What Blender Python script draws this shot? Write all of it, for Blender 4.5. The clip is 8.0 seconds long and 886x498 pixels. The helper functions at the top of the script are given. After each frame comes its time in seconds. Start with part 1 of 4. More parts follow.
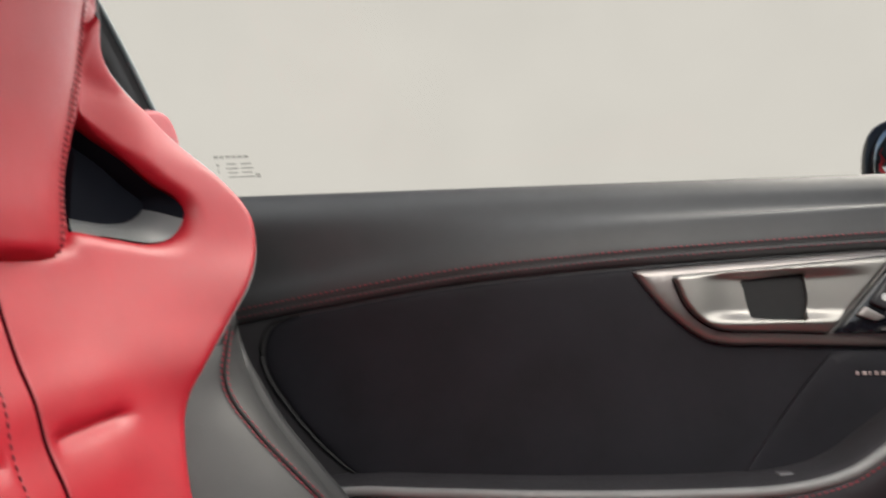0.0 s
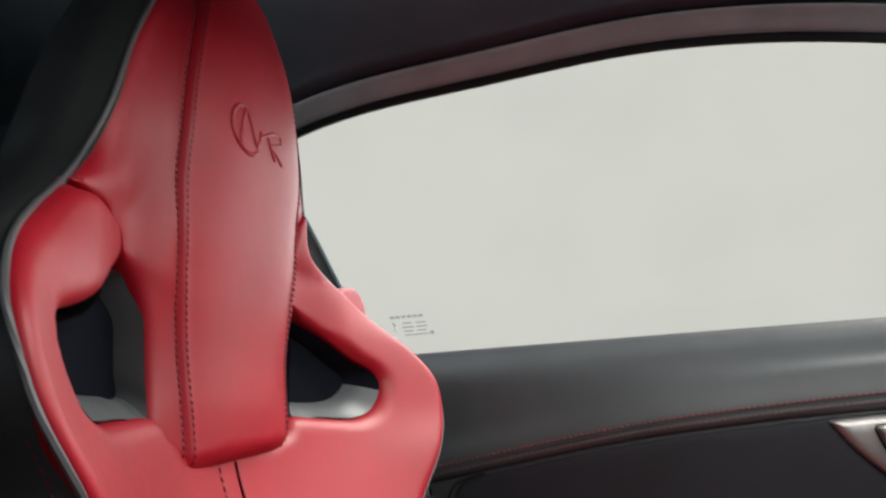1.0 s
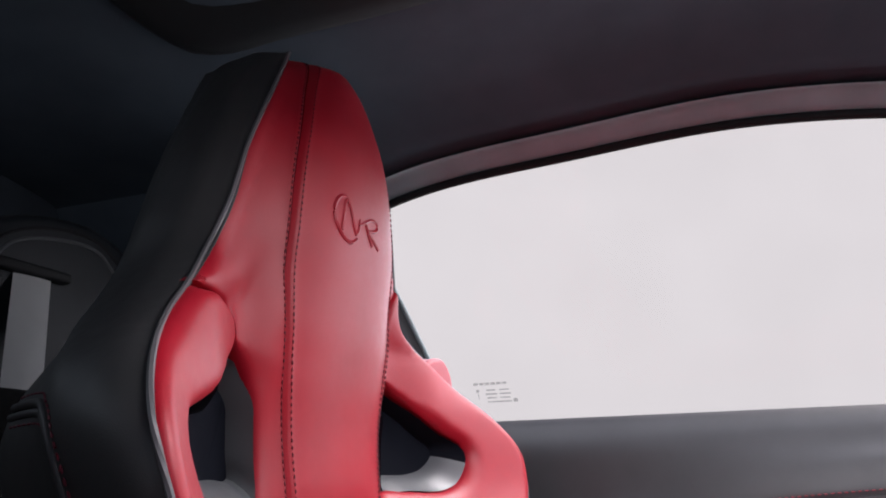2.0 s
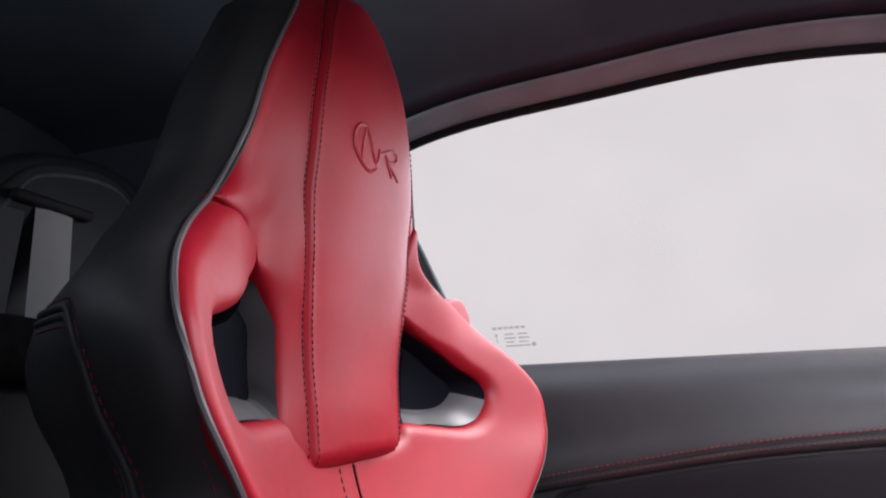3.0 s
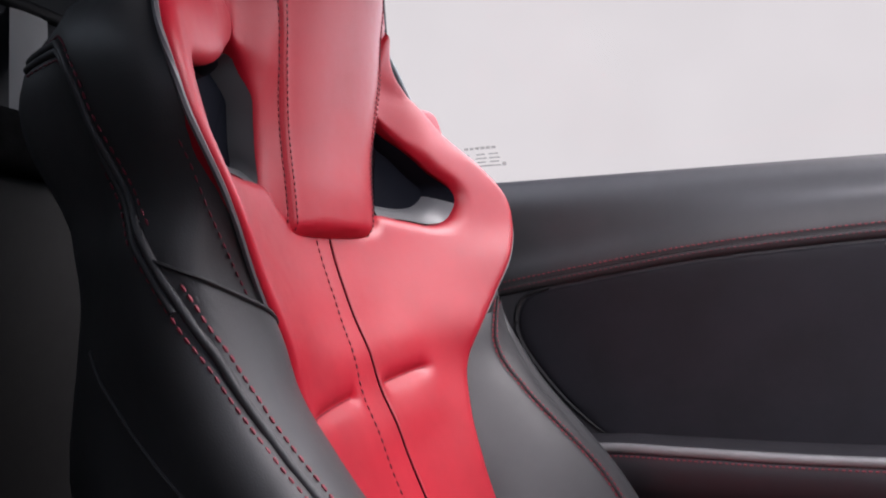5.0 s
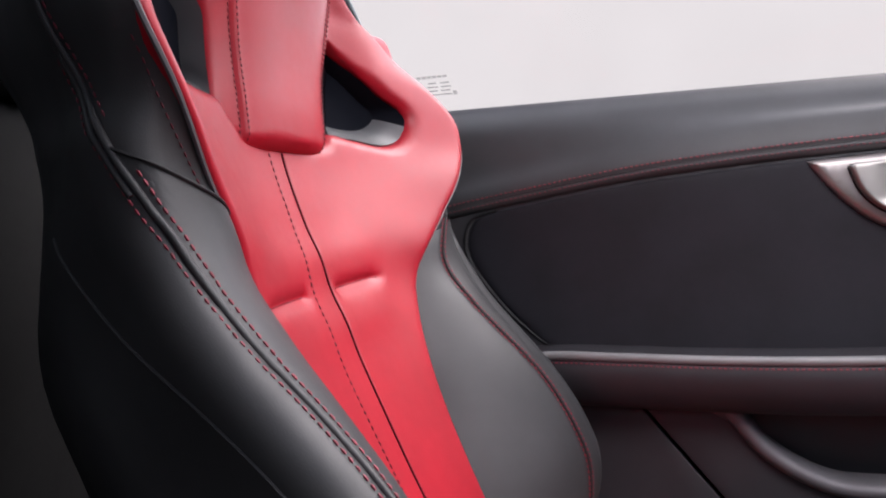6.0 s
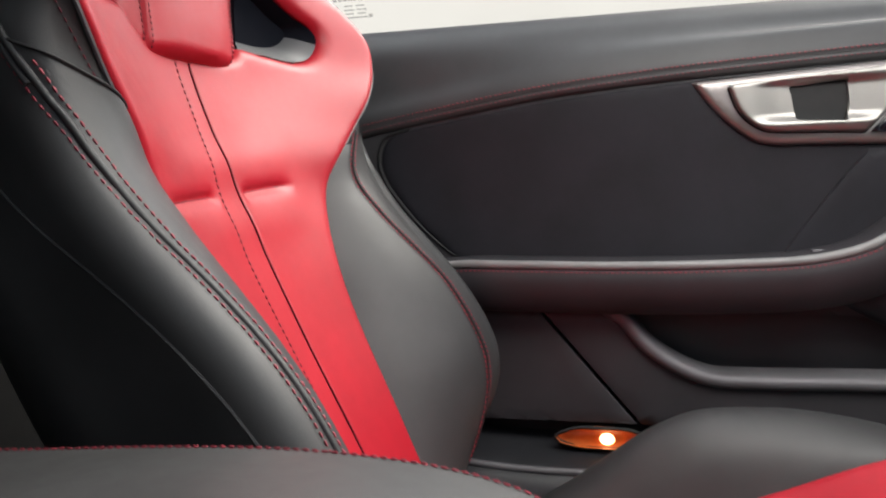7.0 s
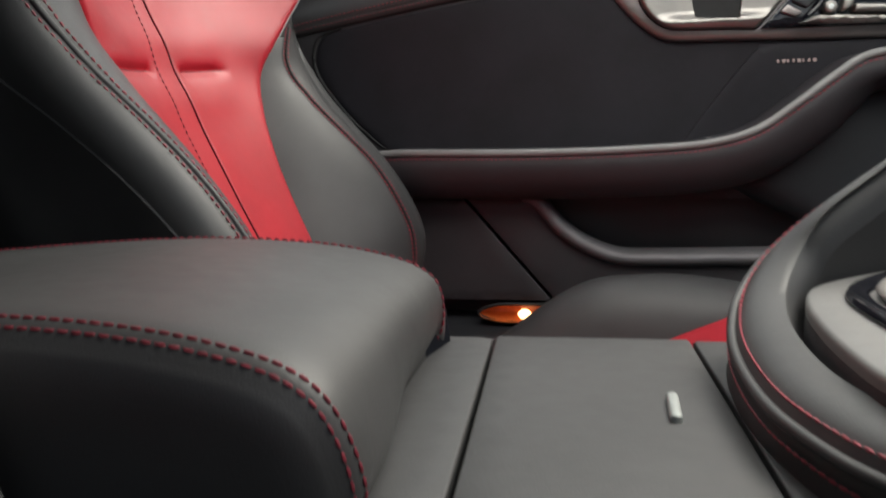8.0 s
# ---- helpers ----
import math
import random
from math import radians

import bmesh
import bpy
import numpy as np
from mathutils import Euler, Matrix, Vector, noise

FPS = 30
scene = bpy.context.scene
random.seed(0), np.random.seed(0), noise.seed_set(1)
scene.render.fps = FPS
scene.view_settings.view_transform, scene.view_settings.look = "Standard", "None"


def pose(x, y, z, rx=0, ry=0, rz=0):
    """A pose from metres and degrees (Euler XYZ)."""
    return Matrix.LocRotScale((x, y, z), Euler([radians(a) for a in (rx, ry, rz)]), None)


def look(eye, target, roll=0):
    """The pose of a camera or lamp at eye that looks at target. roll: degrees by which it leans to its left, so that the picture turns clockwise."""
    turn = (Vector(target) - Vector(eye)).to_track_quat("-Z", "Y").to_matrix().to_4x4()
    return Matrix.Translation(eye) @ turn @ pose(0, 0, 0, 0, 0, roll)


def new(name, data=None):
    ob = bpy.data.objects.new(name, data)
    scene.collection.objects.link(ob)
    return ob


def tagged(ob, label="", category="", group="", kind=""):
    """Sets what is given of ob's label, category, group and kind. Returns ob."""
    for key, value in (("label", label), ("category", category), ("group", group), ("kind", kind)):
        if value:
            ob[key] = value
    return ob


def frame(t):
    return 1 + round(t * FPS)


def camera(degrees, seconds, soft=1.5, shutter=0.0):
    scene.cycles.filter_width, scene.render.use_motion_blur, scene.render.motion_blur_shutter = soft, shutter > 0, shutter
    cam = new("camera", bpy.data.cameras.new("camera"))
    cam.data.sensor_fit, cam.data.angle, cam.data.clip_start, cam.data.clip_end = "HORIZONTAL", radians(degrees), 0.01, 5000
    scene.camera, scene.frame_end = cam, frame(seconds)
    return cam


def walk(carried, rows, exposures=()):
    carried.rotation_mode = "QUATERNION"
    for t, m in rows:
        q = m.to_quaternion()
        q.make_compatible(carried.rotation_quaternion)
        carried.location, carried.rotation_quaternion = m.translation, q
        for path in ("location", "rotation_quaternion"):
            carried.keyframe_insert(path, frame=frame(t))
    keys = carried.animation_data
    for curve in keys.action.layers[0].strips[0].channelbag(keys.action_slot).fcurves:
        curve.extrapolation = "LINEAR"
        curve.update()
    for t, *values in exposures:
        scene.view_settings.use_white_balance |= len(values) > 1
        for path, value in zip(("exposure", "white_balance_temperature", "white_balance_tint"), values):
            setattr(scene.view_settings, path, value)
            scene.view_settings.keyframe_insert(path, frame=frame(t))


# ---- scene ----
cam = camera(60.2, 8.0, soft=1.9, shutter=0.35)
PATH = [
    (0, (0.032, -0.011, 0.781), (-0.163, 1.971, 0.958), -1.1),
    (0.5, (0.006, -0.037, 0.814), (-0.37, 1.903, 1.124), -2.4),
    (1, (-0.023, -0.063, 0.846), (-0.508, 1.824, 1.295), -3.1),
    (1.5, (-0.028, -0.097, 0.869), (-0.606, 1.738, 1.417), -2.7),
    (1.7, (-0.027, -0.1, 0.88), (-0.642, 1.718, 1.444), -2.0),
    (2.8, (-0.032, -0.085, 0.856), (-0.732, 1.717, 1.369), -0.9),
    (3, (-0.035, -0.087, 0.846), (-0.74, 1.722, 1.327), -0.9),
    (3.5, (-0.037, -0.088, 0.823), (-0.75, 1.737, 1.226), -0.7),
    (4, (-0.033, -0.09, 0.801), (-0.747, 1.751, 1.118), -0.7),
    (4.5, (-0.024, -0.098, 0.781), (-0.727, 1.76, 1.013), -0.8),
    (6, (0.014, -0.145, 0.721), (-0.586, 1.763, 0.748), -1.5),
    (6.5, (0.046, -0.167, 0.703), (-0.495, 1.758, 0.656), -1.5),
    (7, (0.074, -0.19, 0.683), (-0.392, 1.751, 0.556), -1.5),
    (7.5, (0.112, -0.227, 0.648), (-0.297, 1.722, 0.455), -1.6),
    (8, (0.127, -0.273, 0.614), (-0.224, 1.676, 0.333), -1.5),
]
LOOK = [(0.0, -0.12, 6850, 8), (0.5, -0.2, 6650, -1), (1.0, -0.12, 6500, 3), (1.5, 0.04, 6250, 18), (3.5, 0.02, 6250, 20), (4.5, 0.02, 6250, 20), (6.0, 0.16, 6300, 19),
        (6.6, 0.26, 6550, 14), (7.0, 0.32, 6650, 8), (7.5, 0.34, 6850, 3), (8.0, -0.2, 6750, 6)]
walk(cam, [(t, look(eye, target, roll)) for t, eye, target, roll in PATH], LOOK)

# ---- light ----
scene.view_settings.exposure = 0.0
world = bpy.data.worlds.new("world")
scene.world = world
world.use_nodes = True
wn = world.node_tree.nodes
sky = wn.new("ShaderNodeTexSky")
sky.sky_type, sky.sun_disc = "NISHITA", False
sky.sun_elevation, sky.sun_rotation = radians(46), radians(46)
sky.air_density, sky.dust_density = 1.0, 4.0
wn["Background"].inputs["Strength"].default_value = 0.10
world.node_tree.links.new(sky.outputs["Color"], wn["Background"].inputs["Color"])

sun = new("sun", bpy.data.lights.new("sun", "SUN"))
sun.data.energy, sun.data.angle, sun.data.color = 2.5, radians(24), (1.0, 0.97, 0.93)
sun.matrix_world = look((2.7, 3.0, 4.4), (0, 0.4, 0.5))


def window_light(name, eye, target, w, h, power, color=(1.0, 0.98, 0.96)):
    lamp = new(name, bpy.data.lights.new(name, "AREA"))
    lamp.data.shape, lamp.data.size, lamp.data.size_y = "RECTANGLE", w, h
    lamp.data.energy, lamp.data.color = power, color
    lamp.matrix_world = look(eye, target)
    return lamp


# daylight that enters by the windscreen, the two side windows and the rear window
window_light("windscreen_daylight", (0.50, 0.22, 1.20), (0.54, 0.30, 0.30), 1.10, 0.50, 11.5, (1.0, 0.985, 0.96))
window_light("side_daylight", (0.0, 0.875, 1.095), (0.0, 0.015, 0.585), 1.0, 0.26, 1.9, (0.90, 0.95, 1.0))
window_light("near_side_daylight", (0.48, -0.80, 1.10), (0.4, 0.4, 0.50), 0.9, 0.30, 0.9, (0.95, 0.96, 1.0))
window_light("rear_window_daylight", (-0.84, 0.10, 1.20), (-0.45, 0.35, 1.0), 1.0, 0.16, 0.4, (0.80, 0.92, 1.0))

# ---- materials ----


def material(name, color, rough=0.5, metal=0.0, grain=0.0, grain_scale=900.0, vary=0.12, vary_scale=14.0, spec=0.5,
             sheen=0.0, coat=0.0, cells=False, rough_vary=0.06):
    """A procedural surface: colour with broad and fine variation, uneven gloss and a fine relief."""
    m = bpy.data.materials.new(name)
    m.use_nodes = True
    n, link = m.node_tree.nodes, m.node_tree.links.new
    b = n["Principled BSDF"]
    coords = n.new("ShaderNodeTexCoord")
    broad = n.new("ShaderNodeTexNoise")
    broad.inputs["Scale"].default_value, broad.inputs["Detail"].default_value = vary_scale, 5.0
    link(coords.outputs["Object"], broad.inputs["Vector"])
    ramp = n.new("ShaderNodeValToRGB")
    dark = [c * (1 - vary) for c in color]
    light = [min(1.0, c * (1 + vary)) for c in color]
    ramp.color_ramp.elements[0].color, ramp.color_ramp.elements[1].color = (*dark, 1), (*light, 1)
    ramp.color_ramp.elements[0].position, ramp.color_ramp.elements[1].position = 0.3, 0.7
    link(broad.outputs["Fac"], ramp.inputs["Fac"])
    link(ramp.outputs["Color"], b.inputs["Base Color"])
    b.inputs["Metallic"].default_value = metal
    b.inputs["Specular IOR Level"].default_value = spec
    b.inputs["Sheen Weight"].default_value, b.inputs["Sheen Roughness"].default_value = sheen, 0.4
    b.inputs["Coat Weight"].default_value = coat
    spread = n.new("ShaderNodeMapRange")
    spread.inputs["To Min"].default_value = max(0.02, rough - rough_vary)
    spread.inputs["To Max"].default_value = min(1.0, rough + rough_vary)
    fine = n.new("ShaderNodeTexNoise")
    fine.inputs["Scale"].default_value, fine.inputs["Detail"].default_value = vary_scale * 6, 4.0
    link(coords.outputs["Object"], fine.inputs["Vector"])
    link(fine.outputs["Fac"], spread.inputs["Value"])
    link(spread.outputs["Result"], b.inputs["Roughness"])
    if grain:
        tex = n.new("ShaderNodeTexVoronoi" if cells else "ShaderNodeTexNoise")
        tex.inputs["Scale"].default_value = grain_scale
        link(coords.outputs["Object"], tex.inputs["Vector"])
        bump = n.new("ShaderNodeBump")
        bump.inputs["Strength"].default_value, bump.inputs["Distance"].default_value = grain, 0.0006
        link(tex.outputs["Distance" if cells else "Fac"], bump.inputs["Height"])
        link(bump.outputs["Normal"], b.inputs["Normal"])
    return m


RED = material("red_leather", (0.39, 0.0035, 0.016), 0.47, grain=0.10, cells=True, grain_scale=1100, vary=0.09, spec=0.56)
BLACK = material("black_leather", (0.040, 0.040, 0.041), 0.52, grain=0.10, cells=True, grain_scale=1000, vary=0.15, spec=0.48)
ROLL = material("black_leather_roll", (0.032, 0.032, 0.034), 0.55, grain=0.10, cells=True, grain_scale=1000, vary=0.15, sheen=0.06, spec=0.6)
BLACK_DOOR = material("black_grained_trim", (0.032, 0.030, 0.034), 0.55, grain=0.22, cells=True, grain_scale=1300, vary=0.15)
CLOTH = material("black_woven_insert", (0.013, 0.0125, 0.017), 0.68, grain=0.4, grain_scale=1600, vary=0.2, spec=0.3)
PLASTIC = material("black_moulded_plastic", (0.026, 0.026, 0.030), 0.42, grain=0.2, grain_scale=1500)
LINER = material("grey_moulded_liner", (0.12, 0.125, 0.13), 0.34, grain=0.15, grain_scale=1500)
RIM = material("grey_satin_trim", (0.15, 0.145, 0.155), 0.5, metal=0.15, grain=0.1)
GLOSS = material("black_gloss", (0.008, 0.008, 0.012), 0.10, coat=0.5, vary=0.05)
SATIN = material("satin_silver", (0.35, 0.33, 0.31), 0.44, metal=1.0, grain=0.05, vary=0.05)
BEZEL = material("bronze_grey_bezel", (0.30, 0.27, 0.26), 0.36, metal=0.7, grain=0.06, vary=0.06)
BLUE = material("dark_blue_recess", (0.018, 0.026, 0.050), 0.22, coat=0.4)
# leather made lighter, so the armrest edge's highlight lies in the colour
EDGE_HIGHLIGHT = material("leather_edge_highlight", (0.20, 0.20, 0.20), 0.36, grain=0.08)
PIPING = material("grey_piping", (0.12, 0.115, 0.12), 0.42)
THREAD = material("red_thread", (0.27, 0.030, 0.048), 0.6, vary=0.2, vary_scale=90)
DIM_THREAD = material("wine_red_thread", (0.15, 0.018, 0.032), 0.6, vary=0.2, vary_scale=90)
DARK_THREAD = material("dark_red_thread", (0.13, 0.005, 0.014), 0.6)
SEAM = material("dark_red_seam", (0.055, 0.002, 0.006), 0.9, spec=0.1)
DARK_TRIM = material("dark_slate_trim", (0.013, 0.016, 0.020), 0.55, grain=0.2, grain_scale=1500)
# near-black colour that stands for deep shade in openings and gaps
HOLLOW_SHADE = material("hollow_shade_black", (0.007, 0.008, 0.012), 0.9, spec=0.05)
SELECTOR = material("grey_satin_plate", (0.20, 0.196, 0.190), 0.45, metal=0.25, grain=0.08, vary=0.06)
HEADLINER = material("charcoal_headlining", (0.078, 0.096, 0.118), 0.9, grain=0.5, grain_scale=1400, vary=0.1, spec=0.2)
SEAL = material("grey_seal", (0.40, 0.50, 0.53), 0.42, grain=0.1)
RUBBER = material("black_rubber", (0.009, 0.009, 0.010), 0.7)
CARPET = material("black_carpet", (0.022, 0.022, 0.022), 0.95, grain=0.9, grain_scale=700, vary=0.3, vary_scale=60, spec=0.1)
STRAP = material("grey_webbing", (0.62, 0.62, 0.61), 0.55, grain=0.5, grain_scale=900, vary=0.06)
SILVER_TAB = material("pale_silver", (0.34, 0.36, 0.35), 0.42, metal=0.4, vary=0.05)
PAINT = material("black_car_paint", (0.012, 0.012, 0.014), 0.2, coat=0.6)
CONCRETE = material("pale_concrete", (0.42, 0.41, 0.39), 0.85, grain=0.6, grain_scale=40, vary=0.12, vary_scale=2)
MARK = bpy.data.materials.new("grey_print")
MARK.use_nodes = True
k = MARK.node_tree.nodes
see, ink, both = k.new("ShaderNodeBsdfTransparent"), k["Principled BSDF"], k.new("ShaderNodeMixShader")
ink.inputs["Base Color"].default_value, ink.inputs["Roughness"].default_value = (0.25, 0.25, 0.24, 1), 0.6
both.inputs["Fac"].default_value = 0.26
for a, bsock in ((see.outputs[0], both.inputs[1]), (ink.outputs[0], both.inputs[2]), (both.outputs[0], k["Material Output"].inputs["Surface"])):
    MARK.node_tree.links.new(a, bsock)
BADGE = material("pale_badge", (0.50, 0.40, 0.38), 0.4, metal=0.3)
WHITE_MARK = material("white_print", (0.70, 0.74, 0.74), 0.5, vary=0.05)
MIRROR = material("mirror_glass", (0.85, 0.85, 0.82), 0.03, metal=1.0, vary=0.0, rough_vary=0.0)

GLASS = bpy.data.materials.new("clear_glass")
GLASS.use_nodes = True
g = GLASS.node_tree.nodes
clear, shine, mix = g.new("ShaderNodeBsdfTransparent"), g.new("ShaderNodeBsdfGlossy"), g.new("ShaderNodeMixShader")
shine.inputs["Roughness"].default_value = 0.02
clear.inputs["Color"].default_value = (0.95, 0.96, 0.95, 1)
mix.inputs["Fac"].default_value = 0.012
for a, bsock in ((clear.outputs[0], mix.inputs[1]), (shine.outputs[0], mix.inputs[2]), (mix.outputs[0], g["Material Output"].inputs["Surface"])):
    GLASS.node_tree.links.new(a, bsock)


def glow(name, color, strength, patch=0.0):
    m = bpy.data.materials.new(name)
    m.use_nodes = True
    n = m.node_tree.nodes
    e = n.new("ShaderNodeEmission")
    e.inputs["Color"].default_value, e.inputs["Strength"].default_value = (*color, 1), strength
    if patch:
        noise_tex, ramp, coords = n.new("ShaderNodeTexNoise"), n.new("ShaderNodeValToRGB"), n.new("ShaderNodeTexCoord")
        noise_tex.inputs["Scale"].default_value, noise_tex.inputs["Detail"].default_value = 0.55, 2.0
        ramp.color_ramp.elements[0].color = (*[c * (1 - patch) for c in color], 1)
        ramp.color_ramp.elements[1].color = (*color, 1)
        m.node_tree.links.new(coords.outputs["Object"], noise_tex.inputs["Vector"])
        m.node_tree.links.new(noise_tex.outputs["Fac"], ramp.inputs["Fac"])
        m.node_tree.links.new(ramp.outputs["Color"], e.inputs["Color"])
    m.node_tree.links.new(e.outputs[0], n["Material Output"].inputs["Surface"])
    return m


# emission stands for the overexposed daylight outside the window
HAZE_GLOW = glow("hazy_distance_glow", (0.83, 0.80, 0.77), 0.95, 0.10)
BULB = glow("lamp_bulb", (1.0, 0.62, 0.30), 5.0)
AMBER = material("amber_lens", (0.50, 0.12, 0.03), 0.30, vary=0.25, vary_scale=60)

# ---- mesh helpers ----


def spline(points, step=None, closed=False, count=None):
    """A smooth curve through the points (Catmull-Rom), as an even row of points."""
    p = np.asarray(points, float)
    n = len(p)
    fine = []
    for i in range(n if closed else n - 1):
        if closed:
            a, b, c, d = (p[(i + k) % n] for k in (-1, 0, 1, 2))
        else:
            a, b, c, d = p[max(i - 1, 0)], p[i], p[i + 1], p[min(i + 2, n - 1)]
        ab, bc, cd = (max(np.linalg.norm(q - r) ** 0.5, 1e-5) for q, r in ((b, a), (c, b), (d, c)))
        m1 = bc * ((b - a) / ab - (c - a) / (ab + bc) + (c - b) / bc) if ab > 1e-4 else c - b
        m2 = bc * ((c - b) / bc - (d - b) / (bc + cd) + (d - c) / cd) if cd > 1e-4 else c - b
        s = np.linspace(0, 1, 24, endpoint=False)[:, None]
        fine.append((2 * s ** 3 - 3 * s ** 2 + 1) * b + (s ** 3 - 2 * s ** 2 + s) * m1 + (3 * s ** 2 - 2 * s ** 3) * c + (s ** 3 - s ** 2) * m2)
    fine.append(p[:1] if closed else p[-1:])
    fine = np.concatenate(fine)
    run = np.r_[0, np.cumsum(np.linalg.norm(np.diff(fine, axis=0), axis=1))]
    k = count or max(3, int(round(run[-1] / step)) + 1)
    at = np.linspace(0, run[-1], k)
    out = np.stack([np.interp(at, run, fine[:, j]) for j in range(p.shape[1])], 1)
    return out[:-1] if closed else out


def smooth_of(xs, ys):
    """A smooth function through the pairs xs, ys."""
    xs, ys = np.asarray(xs, float), np.asarray(ys, float)
    m = np.gradient(ys, xs)

    def f(x):
        x = np.clip(np.asarray(x, float), xs[0], xs[-1])
        i = np.clip(np.searchsorted(xs, x) - 1, 0, len(xs) - 2)
        h = xs[i + 1] - xs[i]
        s = (x - xs[i]) / h
        return ((2 * s ** 3 - 3 * s ** 2 + 1) * ys[i] + (s ** 3 - 2 * s ** 2 + s) * h * m[i]
                + (3 * s ** 2 - 2 * s ** 3) * ys[i + 1] + (s ** 3 - s ** 2) * h * m[i + 1])
    return f


def link_mesh(name, verts, faces, mat, parent=None, label="", smooth=True):
    me = bpy.data.meshes.new(name)
    me.from_pydata([tuple(v) for v in verts], [], [tuple(f) for f in faces])
    me.validate()
    bm = bmesh.new()
    bm.from_mesh(me)
    bmesh.ops.recalc_face_normals(bm, faces=bm.faces)
    if smooth:
        for f in bm.faces:
            f.smooth = True
        for e in bm.edges:
            if len(e.link_faces) == 2 and e.calc_face_angle(0) > radians(50):
                e.smooth = False
    bm.to_mesh(me)
    bm.free()
    me.materials.append(mat)
    ob = new(name, me)
    if parent:
        ob.parent = parent
    if label:
        ob["label"] = label
    return ob


def thing(name, label, category, group="", kind="", at=(0, 0, 0)):
    ob = new(name)
    ob.location = at
    ob.empty_display_size = 0.05
    return tagged(ob, label, category, group, kind)


def inside(poly, q):
    x, y = q[:, 0], q[:, 1]
    hit = np.zeros(len(q), bool)
    for (x0, y0), (x1, y1) in zip(poly, np.roll(poly, -1, 0)):
        hit ^= ((y0 > y) != (y1 > y)) & (x < (x1 - x0) * (y - y0) / (y1 - y0 + 1e-12) + x0)
    return hit


def far_from(poly, q):
    best = np.full(len(q), 9.0)
    for a, b in zip(poly, np.roll(poly, -1, 0)):
        d = b - a
        s = np.clip(((q - a) @ d) / (d @ d + 1e-12), 0, 1)
        best = np.minimum(best, np.linalg.norm(q - a - s[:, None] * d, axis=1))
    return best


def roll_height(poly, q, r, relief=None):
    """How far a padded panel stands out at the points q."""
    r = r(q) if callable(r) else r
    d = np.clip(far_from(poly, q) / r, 0, 1)
    h = -r * (1 - np.sqrt(np.clip(1 - (1 - d) ** 2, 0, 1)))
    if relief:
        h = h + relief(q[:, 0], q[:, 1]) * np.clip(d * 1.2, 0, 1)
    return h


def on_cushion(outline, line, place, r, relief=None, lift=0.0005):
    """The points of a line (plane coordinates) on a padded panel's surface."""
    q = np.asarray(line, float)
    return [place(a, b, c + lift) for (a, b), c in zip(q, roll_height(np.asarray(outline, float), q, r, relief))]


def cushion(name, outline, place, mat, parent=None, step=0.008, r=0.01, thick=0.02, label="", relief=None, back=True, lines=(), line_width=0.004):
    """A padded panel: the outline (plane coordinates a, b) is filled, its edge rolls over by r, and place(a, b, h) puts it in space.
    lines: seams along which the mesh is made fine."""
    from mathutils.geometry import delaunay_2d_cdt
    poly = np.asarray(outline, float)
    area = 0.5 * np.sum(poly[:, 0] * np.roll(poly[:, 1], -1) - np.roll(poly[:, 0], -1) * poly[:, 1])
    if area < 0:
        poly = poly[::-1]
    lo, hi = poly.min(0), poly.max(0)
    r_of, r = r, float(np.max(r(poly))) if callable(r) else r
    rows = []
    for j, b in enumerate(np.arange(lo[1], hi[1] + step, step * 0.87)):
        a = np.arange(lo[0] - step, hi[0] + step, step) + (step / 2 if j % 2 else 0)
        rows.append(np.stack([a, np.full_like(a, b)], 1))
    grid = np.concatenate(rows)
    grid = grid[inside(poly, grid)]
    grid = grid[far_from(poly, grid) > max(r * 0.8, step * 0.6)]
    tang = np.roll(poly, -1, 0) - np.roll(poly, 1, 0)
    norm = np.stack([-tang[:, 1], tang[:, 0]], 1) / (np.linalg.norm(tang, axis=1)[:, None] + 1e-9)
    rings = []
    for k in (0.04, 0.13, 0.28, 0.5, 0.75):
        q = poly + norm * r * k
        q = q[inside(poly, q)]
        rings.append(q[far_from(poly, q) > r * k * 0.85])
    for line in lines:
        line = spline(line, 0.004)
        t = np.gradient(line, axis=0)
        t /= np.linalg.norm(t, axis=1)[:, None] + 1e-9
        nl = np.stack([-t[:, 1], t[:, 0]], 1)
        near = np.concatenate([line + nl * line_width * k for k in (-1.6, -1.0, -0.66, -0.33, 0.0, 0.33, 0.66, 1.0, 1.6)])
        near = near[inside(poly, near)]
        near = near[far_from(poly, near) > 0.0015]

        def off_line(q):
            return np.array([np.min(np.sum((line - v) ** 2, 1)) for v in q]) > (line_width * 2.0) ** 2 if len(q) else np.zeros(0, bool)
        grid = grid[off_line(grid)]
        rings = [q[off_line(q)] for q in rings] + [near]
    pts = np.concatenate([poly, *rings, grid])
    n = len(poly)
    vs, _, fs, _, _, _ = delaunay_2d_cdt([Vector(p) for p in pts], [], [list(range(n))], 1, 1e-5)
    q = np.array([(v[0], v[1]) for v in vs])
    h = roll_height(poly, q, r_of, relief)
    front = [place(a, b, c) for (a, b), c in zip(q, h)]
    faces = [list(f) for f in fs]
    edges = {}
    for f in faces:
        for i, j in zip(f, f[1:] + f[:1]):
            edges[(i, j)] = edges.get((i, j), 0) + 1
    rim = [(i, j) for i, j in edges if (j, i) not in edges]
    m = len(front)
    rear = [place(a, b, -r - thick) for a, b in q]
    out = faces + [[j, i, i + m, j + m] for i, j in rim]
    if back:
        out += [[i + m for i in reversed(f)] for f in faces]
    return link_mesh(name, front + rear, out, mat, parent, label)


def loft(name, rings, mat, parent=None, closed=False, caps=False, label=""):
    rings = [[Vector(p) for p in ring] for ring in rings]
    k = len(rings[0])
    verts = [p for ring in rings for p in ring]
    faces = []
